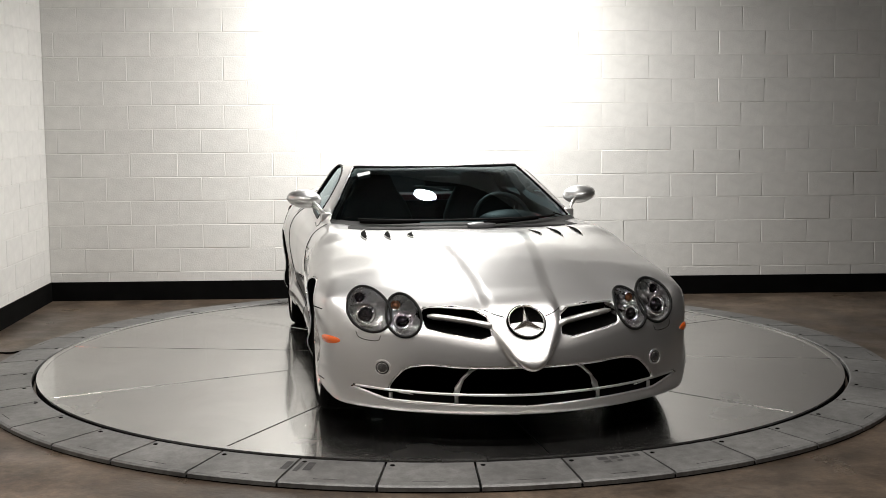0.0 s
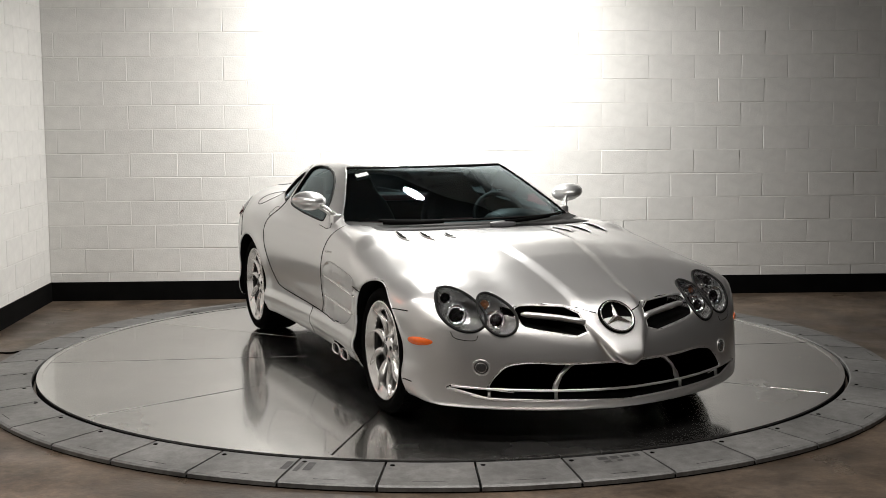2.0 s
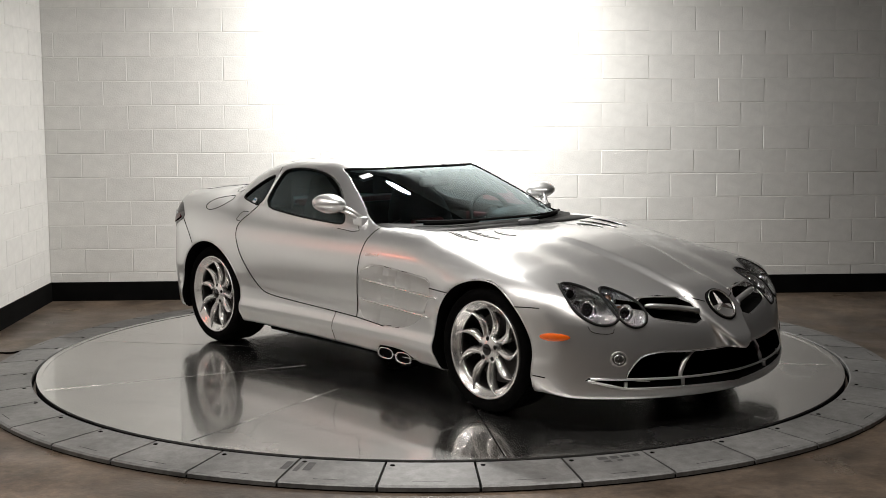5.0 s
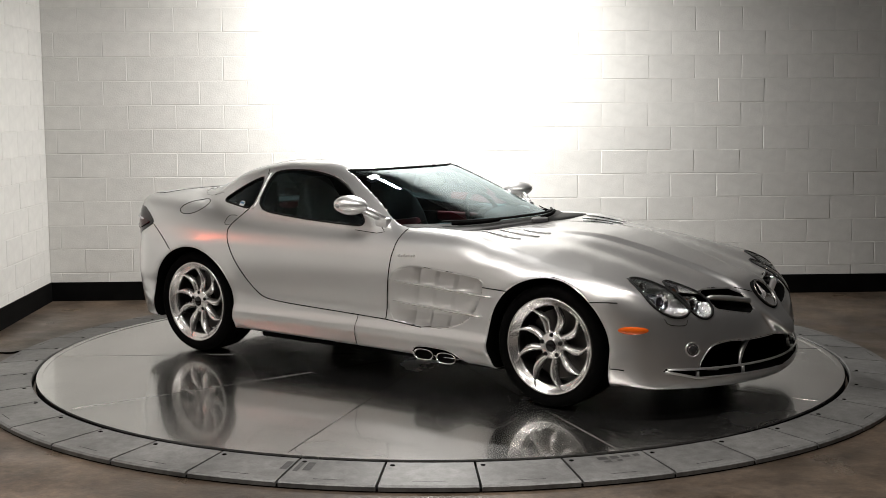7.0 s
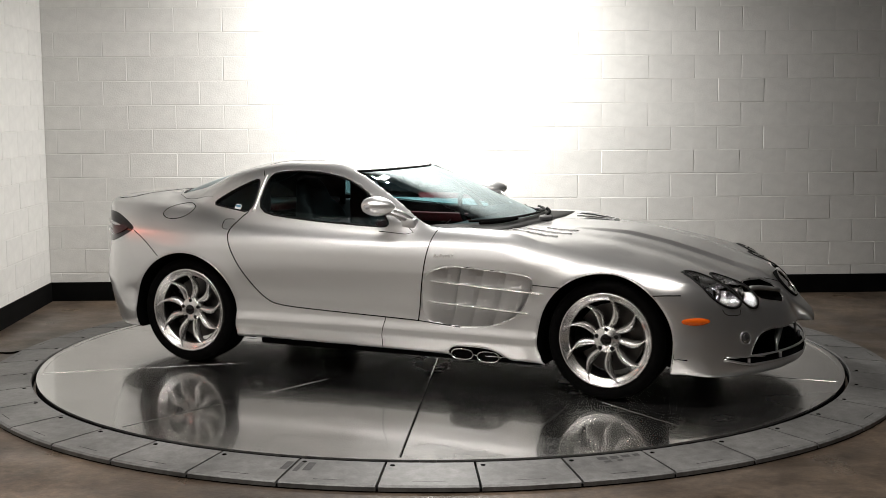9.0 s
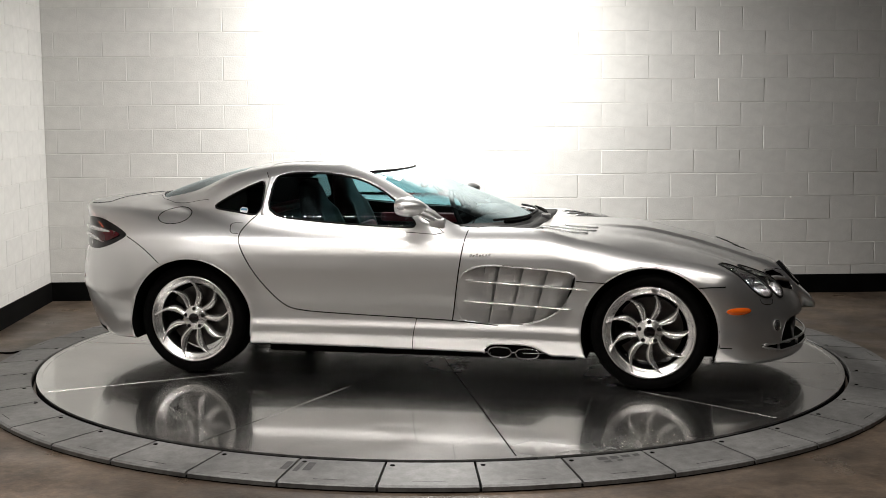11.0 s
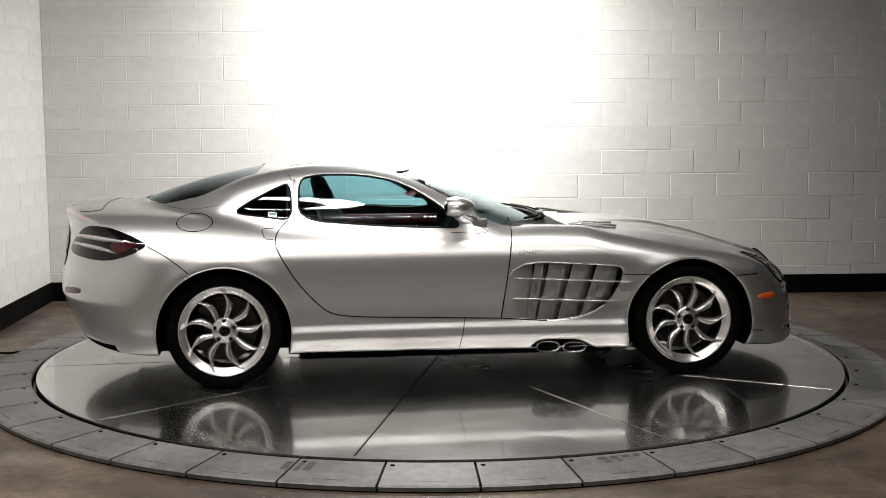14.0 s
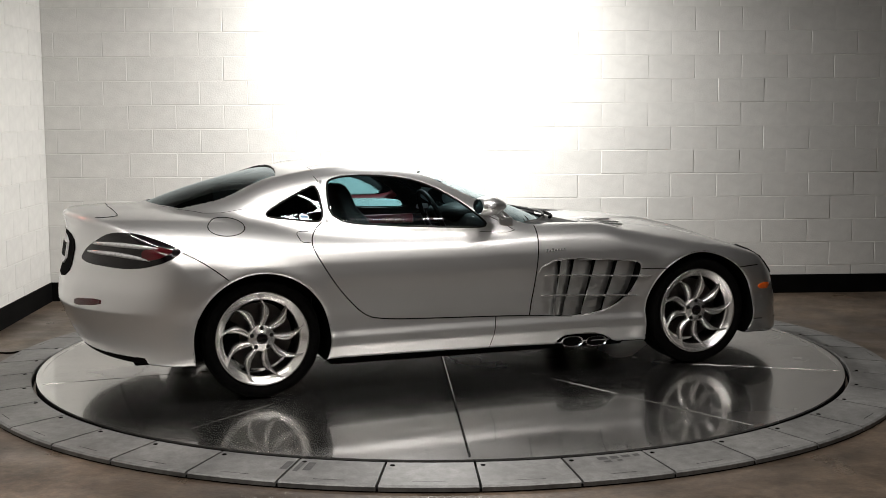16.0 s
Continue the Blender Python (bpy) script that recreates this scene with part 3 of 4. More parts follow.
def cast(origin, way):
    """Where a ray from outside meets the painted skin."""
    o, w = np.array(origin, float), np.array(way, float)
    w = w / np.linalg.norm(w)
    t, last = 0.0, None
    for i in range(400):
        p = o + w * t
        d = float(painted(*[np.array([c], np.float32) for c in p])[0])
        if d < 0:
            a, b = t - 0.005, t
            for _ in range(18):
                m = (a + b) / 2
                pm = o + w * m
                if float(painted(*[np.array([c], np.float32) for c in pm])[0]) < 0:
                    b = m
                else:
                    a = m
            return o + w * b
        t += 0.005
    return o + w * t


# ---- wheels ----
def wheel(where, turn, phase):
    w = new("wheel")
    w.parent = car
    w["label"] = "silver nine-spoke alloy wheel with black tyre"
    w.matrix_basis = pose(*where, 0, 0, turn)
    # outside faces -y
    R = 0.258
    v, f = lathe([(R - 0.004, 0.015), (R + 0.004, -0.004), (0.29, -0.022), (0.313, -0.010), (0.323, 0.012), (0.326, 0.05), (0.327, 0.13), (0.326, 0.21), (0.31, 0.25), (R, 0.25), (R, 0.2), (R - 0.004, 0.1)], "y", 80, True)
    tyre = mesh_object("tyre", v, f, RUBBER, w, "black low-profile tyre", True)
    tv, tf = [], []
    for k in range(90):
        a = 2 * math.pi * k / 90
        for s in (0.016, 0.085):
            base = len(tv)
            for da in (-0.022, 0.022):
                for yy in (s, s + 0.055):
                    for r in (0.322, 0.3284):
                        aa = a + da + (yy - s) * 0.5
                        tv.append((r * math.cos(aa), yy, r * math.sin(aa)))
            tf += [tuple(base + i for i in q) for q in ((0, 1, 3, 2), (4, 6, 7, 5), (1, 5, 7, 3), (0, 4, 5, 1), (2, 3, 7, 6))]
    mesh_object("tread", tv, tf, RUBBER, w)
    v, f = lathe([(R + 0.002, -0.006), (R - 0.003, -0.012), (R - 0.010, -0.009), (R - 0.016, 0.002), (0.222, 0.016), (0.212, 0.022), (0.212, 0.03), (R, 0.03)], "y", 80, True)
    rim = mesh_object("rim", v, f, ALLOY, w, "silver alloy rim", True)
    v, f = lathe([(0.2125, 0.0305), (0.216, 0.05), (0.214, 0.12), (0.222, 0.2), (R - 0.001, 0.22), (R - 0.001, 0.0305)], "y", 64, True)
    mesh_object("barrel", v, f, BARREL, w, "dark wheel barrel", True)
    # nine hooked spokes
    for k in range(9):
        a0 = 2 * math.pi * k / 9 + phase
        sv, sf = [], []
        rows = 14
        for i in range(rows):
            t = i / (rows - 1)
            r = 0.055 + (0.243 - 0.055) * t
            bend = a0 - 0.25 * math.sin(math.pi * t**0.8) + 0.10 * t * t
            half = (0.0155 + 0.0085 * math.sin(math.pi * t)) * (1 - max(0, t - 0.55) / 0.45 * 0.9)
            y0 = 0.030 - 0.028 * t**1.4
            for u, hgt in ((-1, 0.030), (-0.8, 0.010), (-0.35, -0.004), (0.1, -0.007), (0.55, 0.002), (0.9, 0.018), (1, 0.04), (0, 0.045)):
                ang = bend + u * half / r
                sv.append((r * math.cos(ang), y0 + hgt, r * math.sin(ang)))
        for i in range(rows - 1):
            for j in range(8):
                l = (j + 1) % 8
                sf.append((i * 8 + j, (i + 1) * 8 + j, (i + 1) * 8 + l, i * 8 + l))
        sf += [tuple(range(8)), tuple((rows - 1) * 8 + j for j in range(7, -1, -1))]
        mesh_object("spoke", sv, sf, ALLOY, w, "", True)
    v, f = lathe([(0.0, 0.012), (0.034, 0.012), (0.037, 0.016), (0.062, 0.018), (0.074, 0.026), (0.078, 0.06), (0.0, 0.06)], "y", 40)
    mesh_object("hub", v, f, ALLOY, w, "", True)
    v, f = lathe([(0.0, 0.008), (0.02, 0.009), (0.031, 0.011), (0.033, 0.016)], "y", 32)
    cap = mesh_object("centre_cap", v, f, SMOKE, w, "dark centre cap with silver emblem", True)
    for k in range(5):
        a = 2 * math.pi * (k + 0.25) / 5
        v, f = lathe([(0.0, 0.0165), (0.0105, 0.0165), (0.0125, 0.0175), (0.0125, 0.03)], "y", 14)
        v = [(p[0] + 0.056 * math.cos(a), p[1], p[2] + 0.056 * math.sin(a)) for p in v]
        mesh_object("bolt_hole", v, f, SEAL, w, "", True)
    v, f = lathe([(0.06, 0.11), (0.185, 0.11), (0.185, 0.14), (0.06, 0.14)], "y", 48, True)
    mesh_object("brake_disc", v, f, DISC, w, "grey steel brake disc")
    cv, cf = [], []
    for i in range(9):
        a = radians(150 + 60 * i / 8)
        for r, yy in ((0.115, 0.075), (0.195, 0.075), (0.205, 0.10), (0.205, 0.16), (0.115, 0.16)):
            cv.append((r * math.cos(a), yy, r * math.sin(a)))
    for i in range(8):
        for j in range(5):
            l = (j + 1) % 5
            cf.append((i * 5 + j, (i + 1) * 5 + j, (i + 1) * 5 + l, i * 5 + l))
    cf += [tuple(range(5)), tuple(40 + j for j in range(4, -1, -1))]
    mesh_object("brake_caliper", cv, cf, PLASTIC, w, "dark brake caliper")
    return w


for xa, yb in ((AXLE, 0.915), (-AXLE, 0.905)):
    wheel((xa, -yb, 0.330), 0, radians(84 if xa > 0 else 92))
    wheel((xa, yb, 0.330), 180, radians(84))


# ---- pieces that lie on the skin ----
def onto(a, b, axis):
    """Places on the skin met along an axis: '-y' looks at the right side, '+y' the left, '+x' the front, '-x' the rear, '+z' the top."""
    a, b = np.asarray(a, np.float32).ravel(), np.asarray(b, np.float32).ravel()
    k = "xyz".index(axis[1])
    sgn = 1 if axis[0] == "+" else -1
    p = np.zeros((len(a), 3), np.float32)
    o = [i for i in range(3) if i != k]
    p[:, o[0]], p[:, o[1]] = a, b
    p[:, k] = sgn * {"x": 2.5, "y": 1.1, "z": 1.4}[axis[1]]
    for _ in range(90):
        p[:, k] -= sgn * np.clip(painted(p[:, 0], p[:, 1], p[:, 2]) * 0.75, -0.03, 0.05)
    _, g = gradient(painted, p)
    return p, g / np.maximum(np.linalg.norm(g, axis=1), 1e-6)[:, None]


def patch(name, poly, axis, lift, mat, parent, label="", rings=7, dome=0.0, depth=0.006):
    """A skin-hugging plate with a turned-down rim."""
    poly = np.array(poly, float)
    mid = poly.mean(0)
    n = len(poly)
    levels = [0.02] + [(i + 1) / rings for i in range(rings)]
    flat = np.concatenate([mid + (poly - mid) * s for s in levels])
    p, nn = onto(flat[:, 0], flat[:, 1], axis)
    up = np.repeat([lift + dome * (1 - s * s) for s in levels], n)
    v = p + nn * up[:, None]
    rim = p[-n:] + nn[-n:] * (lift - depth)
    v = np.concatenate([v, rim])
    faces = [tuple(range(n))]
    for r in range(len(levels)):
        for i in range(n):
            j = (i + 1) % n
            faces.append((r * n + i, r * n + j, (r + 1) * n + j, (r + 1) * n + i))
    bm = bmesh.new()
    bv = [bm.verts.new(x) for x in v]
    for f in faces:
        bm.faces.new([bv[i] for i in f])
    return part(name, bm, mat, parent, label, True)


def dense(line, gap=0.02):
    out = [line[0]]
    for a, b in zip(line, line[1:]):
        k = max(1, int(math.hypot(b[0] - a[0], b[1] - a[1]) / gap))
        out += [(a[0] + (b[0] - a[0]) * i / k, a[1] + (b[1] - a[1]) * i / k) for i in range(1, k + 1)]
    return out


def soften(line, n=2):
    for _ in range(n):
        out = [line[0]]
        for a, b in zip(line, line[1:]):
            out += [(a[0] * 0.75 + b[0] * 0.25, a[1] * 0.75 + b[1] * 0.25), (a[0] * 0.25 + b[0] * 0.75, a[1] * 0.25 + b[1] * 0.75)]
        line = out + [line[-1]]
    return line


def seam(line, axis, r=0.0036, mat=BLACK, name="panel_gap", lift=0.0, closed=False, parent=car, label=""):
    line = dense(line)
    if closed:
        line = line[:-1] if line[0] == line[-1] else line
    p, nn = onto([q[0] for q in line], [q[1] for q in line], axis)
    v, f = tube([tuple(x) for x in p + nn * lift], r, 5, closed)
    return mesh_object(name, v, f, mat, parent, label, True)


def ellipse(cx0, cy0, rx, ry, n=40, turn=0.0):
    c, s = math.cos(turn), math.sin(turn)
    return [(cx0 + rx * math.cos(a) * c - ry * math.sin(a) * s, cy0 + rx * math.cos(a) * s + ry * math.sin(a) * c) for a in (2 * math.pi * i / n for i in range(n))]


def lamp_outline(spec, grow=0.0, n=48, s=1):
    (cy0, cz0), (ry, rz), turn = spec
    return [(s * q[0], q[1]) for q in ellipse(cy0, cz0, ry + grow, rz + grow, n, turn)]


BACK_LINE = [(0.234, 0.364), (-0.433, 0.386), (-0.66, 0.398), (-0.77, 0.422), (-0.889, 0.544), (-0.968, 0.649), (-1.05, 0.79), (-1.06, 0.85), (-1.02, 0.91), (-0.975, 0.948)]
for sd in ("-y", "+y"):
    seam(soften([(0.32, 0.925), (0.305, 0.86), (0.283, 0.714), (0.234, 0.364)], 1), sd)
    seam(soften(BACK_LINE, 2), sd)
    seam([(0.023, 0.372), (-0.011, 0.18)], sd, 0.0024)
    seam([(0.234, 0.364), (0.5, 0.345)], sd, 0.003)
    seam([(1.615, 0.592), (1.69, 0.597), (1.76, 0.598)], sd, 0.003)
    seam(soften([(-1.765, 0.818), (-1.68, 0.775), (-1.6, 0.72), (-1.535, 0.668)], 1), sd, 0.003)
    seam([(0.945, 0.612), (1.11, 0.607)], sd, 0.0028)
    seam([(-0.955, 1.16), (-0.975, 1.19)], sd, 0.003)
    seam(soften([(-1.13, 0.885), (-1.125, 0.9), (-1.06, 0.9)], 1), sd, 0.0024)
    seam(soften([(-1.13, 0.885), (-1.115, 0.845), (-1.065, 0.843)], 1), sd, 0.0024)
    seam([(1.735, 0.262), (1.76, 0.262), (1.80, 0.258)], sd, 0.003)
    seam([(-0.05, 0.862), (0.12, 0.852), (0.17, 0.862), (0.10, 0.91), (0.03, 0.945)], sd, 0.0024)
fuel = seam(ellipse(-1.509, 0.935, 0.100, 0.043), "-y", 0.003, closed=True, name="fuel_flap_gap")
for s in (1, -1):
    seam([(-0.97, 0.52 * s), (-0.97, 0.40 * s), (-0.9, 0.385 * s), (-0.33, 0.385 * s), (-0.27, 0.38 * s)], "+z", 0.0014)
    seam([(-1.80, 0.30 * s), (-1.72, 0.44 * s), (-1.6, 0.55 * s), (-1.32, 0.66 * s)], "+z", 0.0014)
    seam(soften([(-2.18, 0.50 * s), (-2.14, 0.52 * s), (-2.06, 0.50 * s), (-2.06, 0.44 * s)], 2), "+z", 0.0028)
    # edge of the hood above the grille, to the emblem
    seam([(0.185 * s, 0.612), (0.15 * s, 0.60), (0.10 * s, 0.585)], "+x", 0.003)
    seam([(0.47 * s, 0.626), (0.43 * s, 0.630), (0.20 * s, 0.615)], "+x", 0.005, PAINT, "hood_edge", -0.003)
seam([(-2.06, -0.44), (-2.075, 0.0), (-2.06, 0.44)], "+z", 0.0028)
# rolled lips round the openings
for sd in ("-y", "+y"):
    for ax in (AXLE, -AXLE):
        lo = -19 if ax > 0 else -12
        seam([(ax + (ARCH_R + 0.001) * math.cos(radians(a)), HUB + (ARCH_R + 0.001) * math.sin(radians(a))) for a in range(lo, 181 - lo, 3)], sd, 0.0035, PAINT, "arch_lip", -0.002)
    seam(VENT + VENT[:1], sd, 0.002, PAINT, "vent_edge", -0.001, True)
    seam([q for q in EXHAUST if q[1] > 0.178], sd, 0.002, PAINT, "exhaust_edge", -0.001)
for s in (1, -1):
    seam([(s * q[0], q[1]) for q in GRILLE + GRILLE[:1]], "+x", 0.0025, PAINT, "grille_edge", -0.002, True)
top = [q for q in INTAKE if q[0] > 0.0 and q[1] > 0.236]
top = sorted(top, key=lambda q: math.atan2(q[1] - 0.25, q[0]))
seam(top + [(-q[0], q[1]) for q in reversed(top)], "+x", 0.0025, PAINT, "intake_edge", -0.002)
# black seals round the glass
for sd in ("-y", "+y"):
    for o in (DOOR_GLASS, QUARTER_GLASS):
        seam(o + o[:1], sd, 0.006, SEAL, "window_seal", -0.002, True)
    seam([(-0.945, 0.945), (-0.94, 1.165)], sd, 0.012, PAINT, "door_pillar", -0.005)


def screen_edge(u, y):
    return u - 0.74 * abs(y) ** 3


def strip(name, rows, axis, lift, mat, parent, label=""):
    """A band on the skin; rows of equal length of (a, b)."""
    n = len(rows[0])
    flat = np.array([q for r in rows for q in r])
    p, nn = onto(flat[:, 0], flat[:, 1], axis)
    v = p + nn * lift
    faces = [(r * n + i, r * n + i + 1, (r + 1) * n + i + 1, (r + 1) * n + i) for r in range(len(rows) - 1) for i in range(n - 1)]
    return mesh_object(name, v, faces, mat, parent, label, True)


YS = [-0.76 + 1.52 * i / 60 for i in range(61)]
strip("cowl", [[(screen_edge(u, y) - 0.02, y) for y in YS] for u in (0.71, 0.69, 0.67, 0.65, 0.63, 0.61, 0.59)], "+z", 0.003, SEAL, car, "black cowl panel under the windscreen")
seam([(screen_edge(-0.245, y), y) for y in [-0.5 + i / 40 for i in range(41)]], "+z", 0.0025, SEAL, "header_seal", -0.001)

# headlamps
for s in (1, -1):
    for spec, tubes in ((BIG_LAMP, ((0.735, 0.583, 0.052, 0), (0.752, 0.652, 0.032, 0))), (SMALL_LAMP, ((0.569, 0.561, 0.044, 0), (0.588, 0.625, 0.028, 1)))):
        lamp = patch("headlamp_cover", lamp_outline(spec, -0.001, 48, s), "+x", 0.003, CLEAR, car, "clear headlamp cover", 6, 0.006, 0.001)
        lamp.visible_shadow = False
        ring = seam(lamp_outline(spec, 0.002, 48, s), "+x", 0.0075, SEAL, "lamp_seal", 0.0, True)
        for yy, zz, r, amber in tubes:
            p, nn = onto([s * yy], [zz], "+x")
            m = Matrix.Translation(Vector(p[0]) - Vector((0.05, 0, 0))) @ Matrix.Rotation(radians(s * 12), 4, "Z") @ Matrix.Rotation(radians(-8), 4, "Y")
            v, f = lathe([(r * 0.55, -0.03), (r * 0.6, 0.012), (r * 0.8, 0.018), (r * 0.95, 0.022), (r, 0.018), (r, -0.05)], "x", 36)
            mesh_object("reflector_ring", [m @ Vector(q) for q in v], f, CHROME, lamp, "chrome reflector ring", True)
            v, f = lathe([(0.0, 0.016), (r * 0.3, 0.013), (r * 0.5, 0.003), (r * 0.58, -0.01), (r * 0.58, -0.03)], "x", 28)
            mesh_object("lamp_lens", [m @ Vector(q) for q in v], f, AMBERDIM if amber else SMOKE, lamp, "amber indicator bulb" if amber else "dark projector lens", True)

# grille bars, lower intake fins, splitter bar
for s in (1, -1):
    line = [(0.455, 0.588), (0.43, 0.586), (0.36, 0.578), (0.28, 0.567), (0.2, 0.553), (0.16, 0.543)]
    p, nn = onto([s * q[0] for q in line], [q[1] for q in line], "+x")
    v, f = tube([tuple(x - np.array((0.018, 0, 0))) for x in p], [0.008, 0.018, 0.020, 0.020, 0.020, 0.02], 10, False, 0.8)
    mesh_object("grille_bar", v, f, PAINT, car, "silver grille bar", True)
    line = [(0.225, 0.37), (0.27, 0.345), (0.31, 0.305), (0.335, 0.26), (0.345, 0.225)]
    p, nn = onto([s * q[0] for q in line], [q[1] for q in line], "+x")
    v, f = tube([tuple(x - np.array((0.045, 0, 0))) for x in p], [0.022, 0.02, 0.018, 0.016, 0.014], 8, False, 0.5)
    mesh_object("intake_fin", v, f, PAINT, car, "curved silver intake fin", True)
    for yy in (0.345, 0.64):
        p, nn = onto([s * yy, s * yy], [0.235, 0.19], "+x")
        v, f = tube([tuple(x - np.array((0.025, 0, 0))) for x in p], 0.010, 6)
        mesh_object("splitter_fin", v, f, PAINT, car, "small silver splitter fin", True)
line = [(-0.80 + 1.6 * i / 60, 0.237 + 0.022 * (abs(-0.8 + 1.6 * i / 60) / 0.8) ** 2) for i in range(61)]
p, nn = onto([q[0] for q in line], [q[1] for q in line], "+x")
v, f = tube([tuple(x + n * -0.004) for x, n in zip(p, nn)], 0.0065, 8)
mesh_object("splitter_bar", v, f, PAINT, car, "thin silver splitter bar", True)
line = [(-0.81 + 1.62 * i / 60, 0.178 + 0.027 * min(1, abs(-0.81 + 1.62 * i / 60) / 0.66) + 0.30 * max(0, abs(-0.81 + 1.62 * i / 60) - 0.66)) for i in range(61)]
p, nn = onto([q[0] for q in line], [q[1] for q in line], "+x")
v, f = tube([tuple(x + n * -0.004) for x, n in zip(p, nn)], 0.007, 8)
mesh_object("lip_edge", v, f, PAINT, car, "rounded silver lip edge", True)
# mesh behind the lower intake
gv, gf = [], []
for i in range(46):
    yy = -0.66 + 1.32 * i / 45
    b = len(gv)
    xx = 1.955 - 0.25 * abs(yy) ** 2
    gv += [(xx, yy - 0.002, 0.19), (xx, yy + 0.002, 0.19), (xx, yy + 0.002, 0.38), (xx, yy - 0.002, 0.38)]
    gf.append((b, b + 1, b + 2, b + 3))
tagged(mesh_object("intake_mesh", gv, gf, PLASTIC, car, "black intake mesh"), kind="stuff")

# round emblem on the nose: a dark dish with a ring and three arms
EM = Matrix.Translation((2.150, 0, 0.563)) @ Matrix.Rotation(radians(-41), 4, "Y") @ Matrix.Scale(0.95, 4)
v, f = lathe([(0.0, -0.004), (0.085, -0.004), (0.088, 0.008), (0.096, 0.012), (0.100, 0.006), (0.101, -0.03)], "x", 56)
emblem = mesh_object("emblem", [EM @ Vector(q) for q in v], f, PLASTIC, car, "round black emblem with a chrome ring", True)
v, f = lathe([(0.084, 0.004), (0.087, 0.013), (0.092, 0.013), (0.094, 0.006)], "x", 56, True)
mesh_object("emblem_ring", [EM @ Vector(q) for q in v], f, ALLOY, emblem, "chrome ring", True)
for k in range(3):
    a = math.pi / 2 + k * 2 * math.pi / 3
    d, e = Vector((0, math.cos(a), math.sin(a))), Vector((0, -math.sin(a), math.cos(a)))
    q = [d * 0.086, e * 0.016 + d * 0.009, e * -0.016 + d * 0.009, Vector((0.016, 0, 0)), d * 0.086 + Vector((0.008, 0, 0))]
    mesh_object("emblem_arm", [EM @ x for x in q], [(0, 1, 3, 4), (0, 4, 3, 2), (0, 2, 1), (1, 2, 3)], ALLOY, emblem, "chrome arm")
# fog lamps and side markers
for s, sd in ((1, "+y"), (-1, "-y")):
    fog = patch("fog_lamp", ellipse(s * 0.677, 0.352, 0.030, 0.030, 28), "+x", 0.001, FOG, car, "small round fog lamp", 3, 0.004)
    seam(ellipse(s * 0.677, 0.352, 0.036, 0.036, 28), "+x", 0.003, PAINT, "fog_lamp_bezel", 0.0, True, fog)
    seam(ellipse(s * 0.677, 0.352, 0.022, 0.022, 28), "+x", 0.002, ALLOY, "fog_lamp_ring", 0.002, True, fog)
    patch("side_marker", ellipse(1.832, 0.461, 0.066, 0.020, 36), sd, 0.004, AMBER, car, "oval amber side marker lamp", 5, 0.006)
    seam(soften([(s * 0.79, 0.515), (s * 0.78, 0.482), (s * 0.69, 0.472), (s * 0.68, 0.50)], 2), "+x", 0.0018)

# tail lamps
for sd in ("-y", "+y"):
    tl = rounded([(-2.265, 0.742), (-2.225, 0.83), (-2.12, 0.925), (-1.99, 0.918), (-1.86, 0.875), (-1.755, 0.826), (-1.85, 0.772), (-1.96, 0.738), (-2.06, 0.728)], 2)
    lamp = patch("tail_lamp", tl, sd, 0.003, SMOKE, car, "smoked dark red tail lamp", 8, 0.006)
    patch("red_lens", rounded([(-1.97, 0.83), (-1.90, 0.85), (-1.80, 0.825), (-1.88, 0.79), (-1.96, 0.775)], 2), sd, 0.012, LAMPRED, lamp, "deep red lens")
    for a, b in (((-2.19, 0.855), (-1.875, 0.835)), ((-2.215, 0.806), (-1.93, 0.780))):
        line = [(a[0] + (b[0] - a[0]) * i / 12, a[1] + (b[1] - a[1]) * i / 12 + 0.010 * math.sin(math.pi * i / 12)) for i in range(13)]
        p, nn = onto([q[0] for q in line], [q[1] for q in line], sd)
        v, f = tube([tuple(x + n * 0.008) for x, n in zip(p, nn)], [0.003 + 0.011 * math.sin(math.pi * (0.12 + 0.88 * i / 12)) ** 0.7 for i in range(13)], 8)
        mesh_object("light_strip", v, f, LED, lamp, "clear ribbed light strip", True)
    patch("rear_reflector", [((1 if sd == "+y" else -1) * q[0], q[1]) for q in rounded([(0.40, 0.50), (0.64, 0.525), (0.64, 0.56), (0.40, 0.54)], 1)], "-x", 0.003, LAMPRED, car, "dark red rear reflector", 4)
patch("plate_recess", rounded([(-0.27, 0.63), (0.27, 0.63), (0.30, 0.89), (-0.30, 0.89)], 2), "-x", 0.004, PLASTIC, car, "dark recess round the number plate", 5, 0, 0.006)
number_plate = patch("number_plate", rounded([(-0.16, 0.70), (0.16, 0.70), (0.16, 0.86), (-0.16, 0.86)], 1), "-x", 0.012, WHITE, car, "white rear number plate with dark bars", 4, 0, 0.012)
for i in range(5):
    patch("plate_bar", [(-0.12 + 0.05 * i, 0.74), (-0.09 + 0.05 * i, 0.74), (-0.09 + 0.05 * i, 0.82), (-0.12 + 0.05 * i, 0.82)], "-x", 0.016, SEAL, number_plate, "", 2)

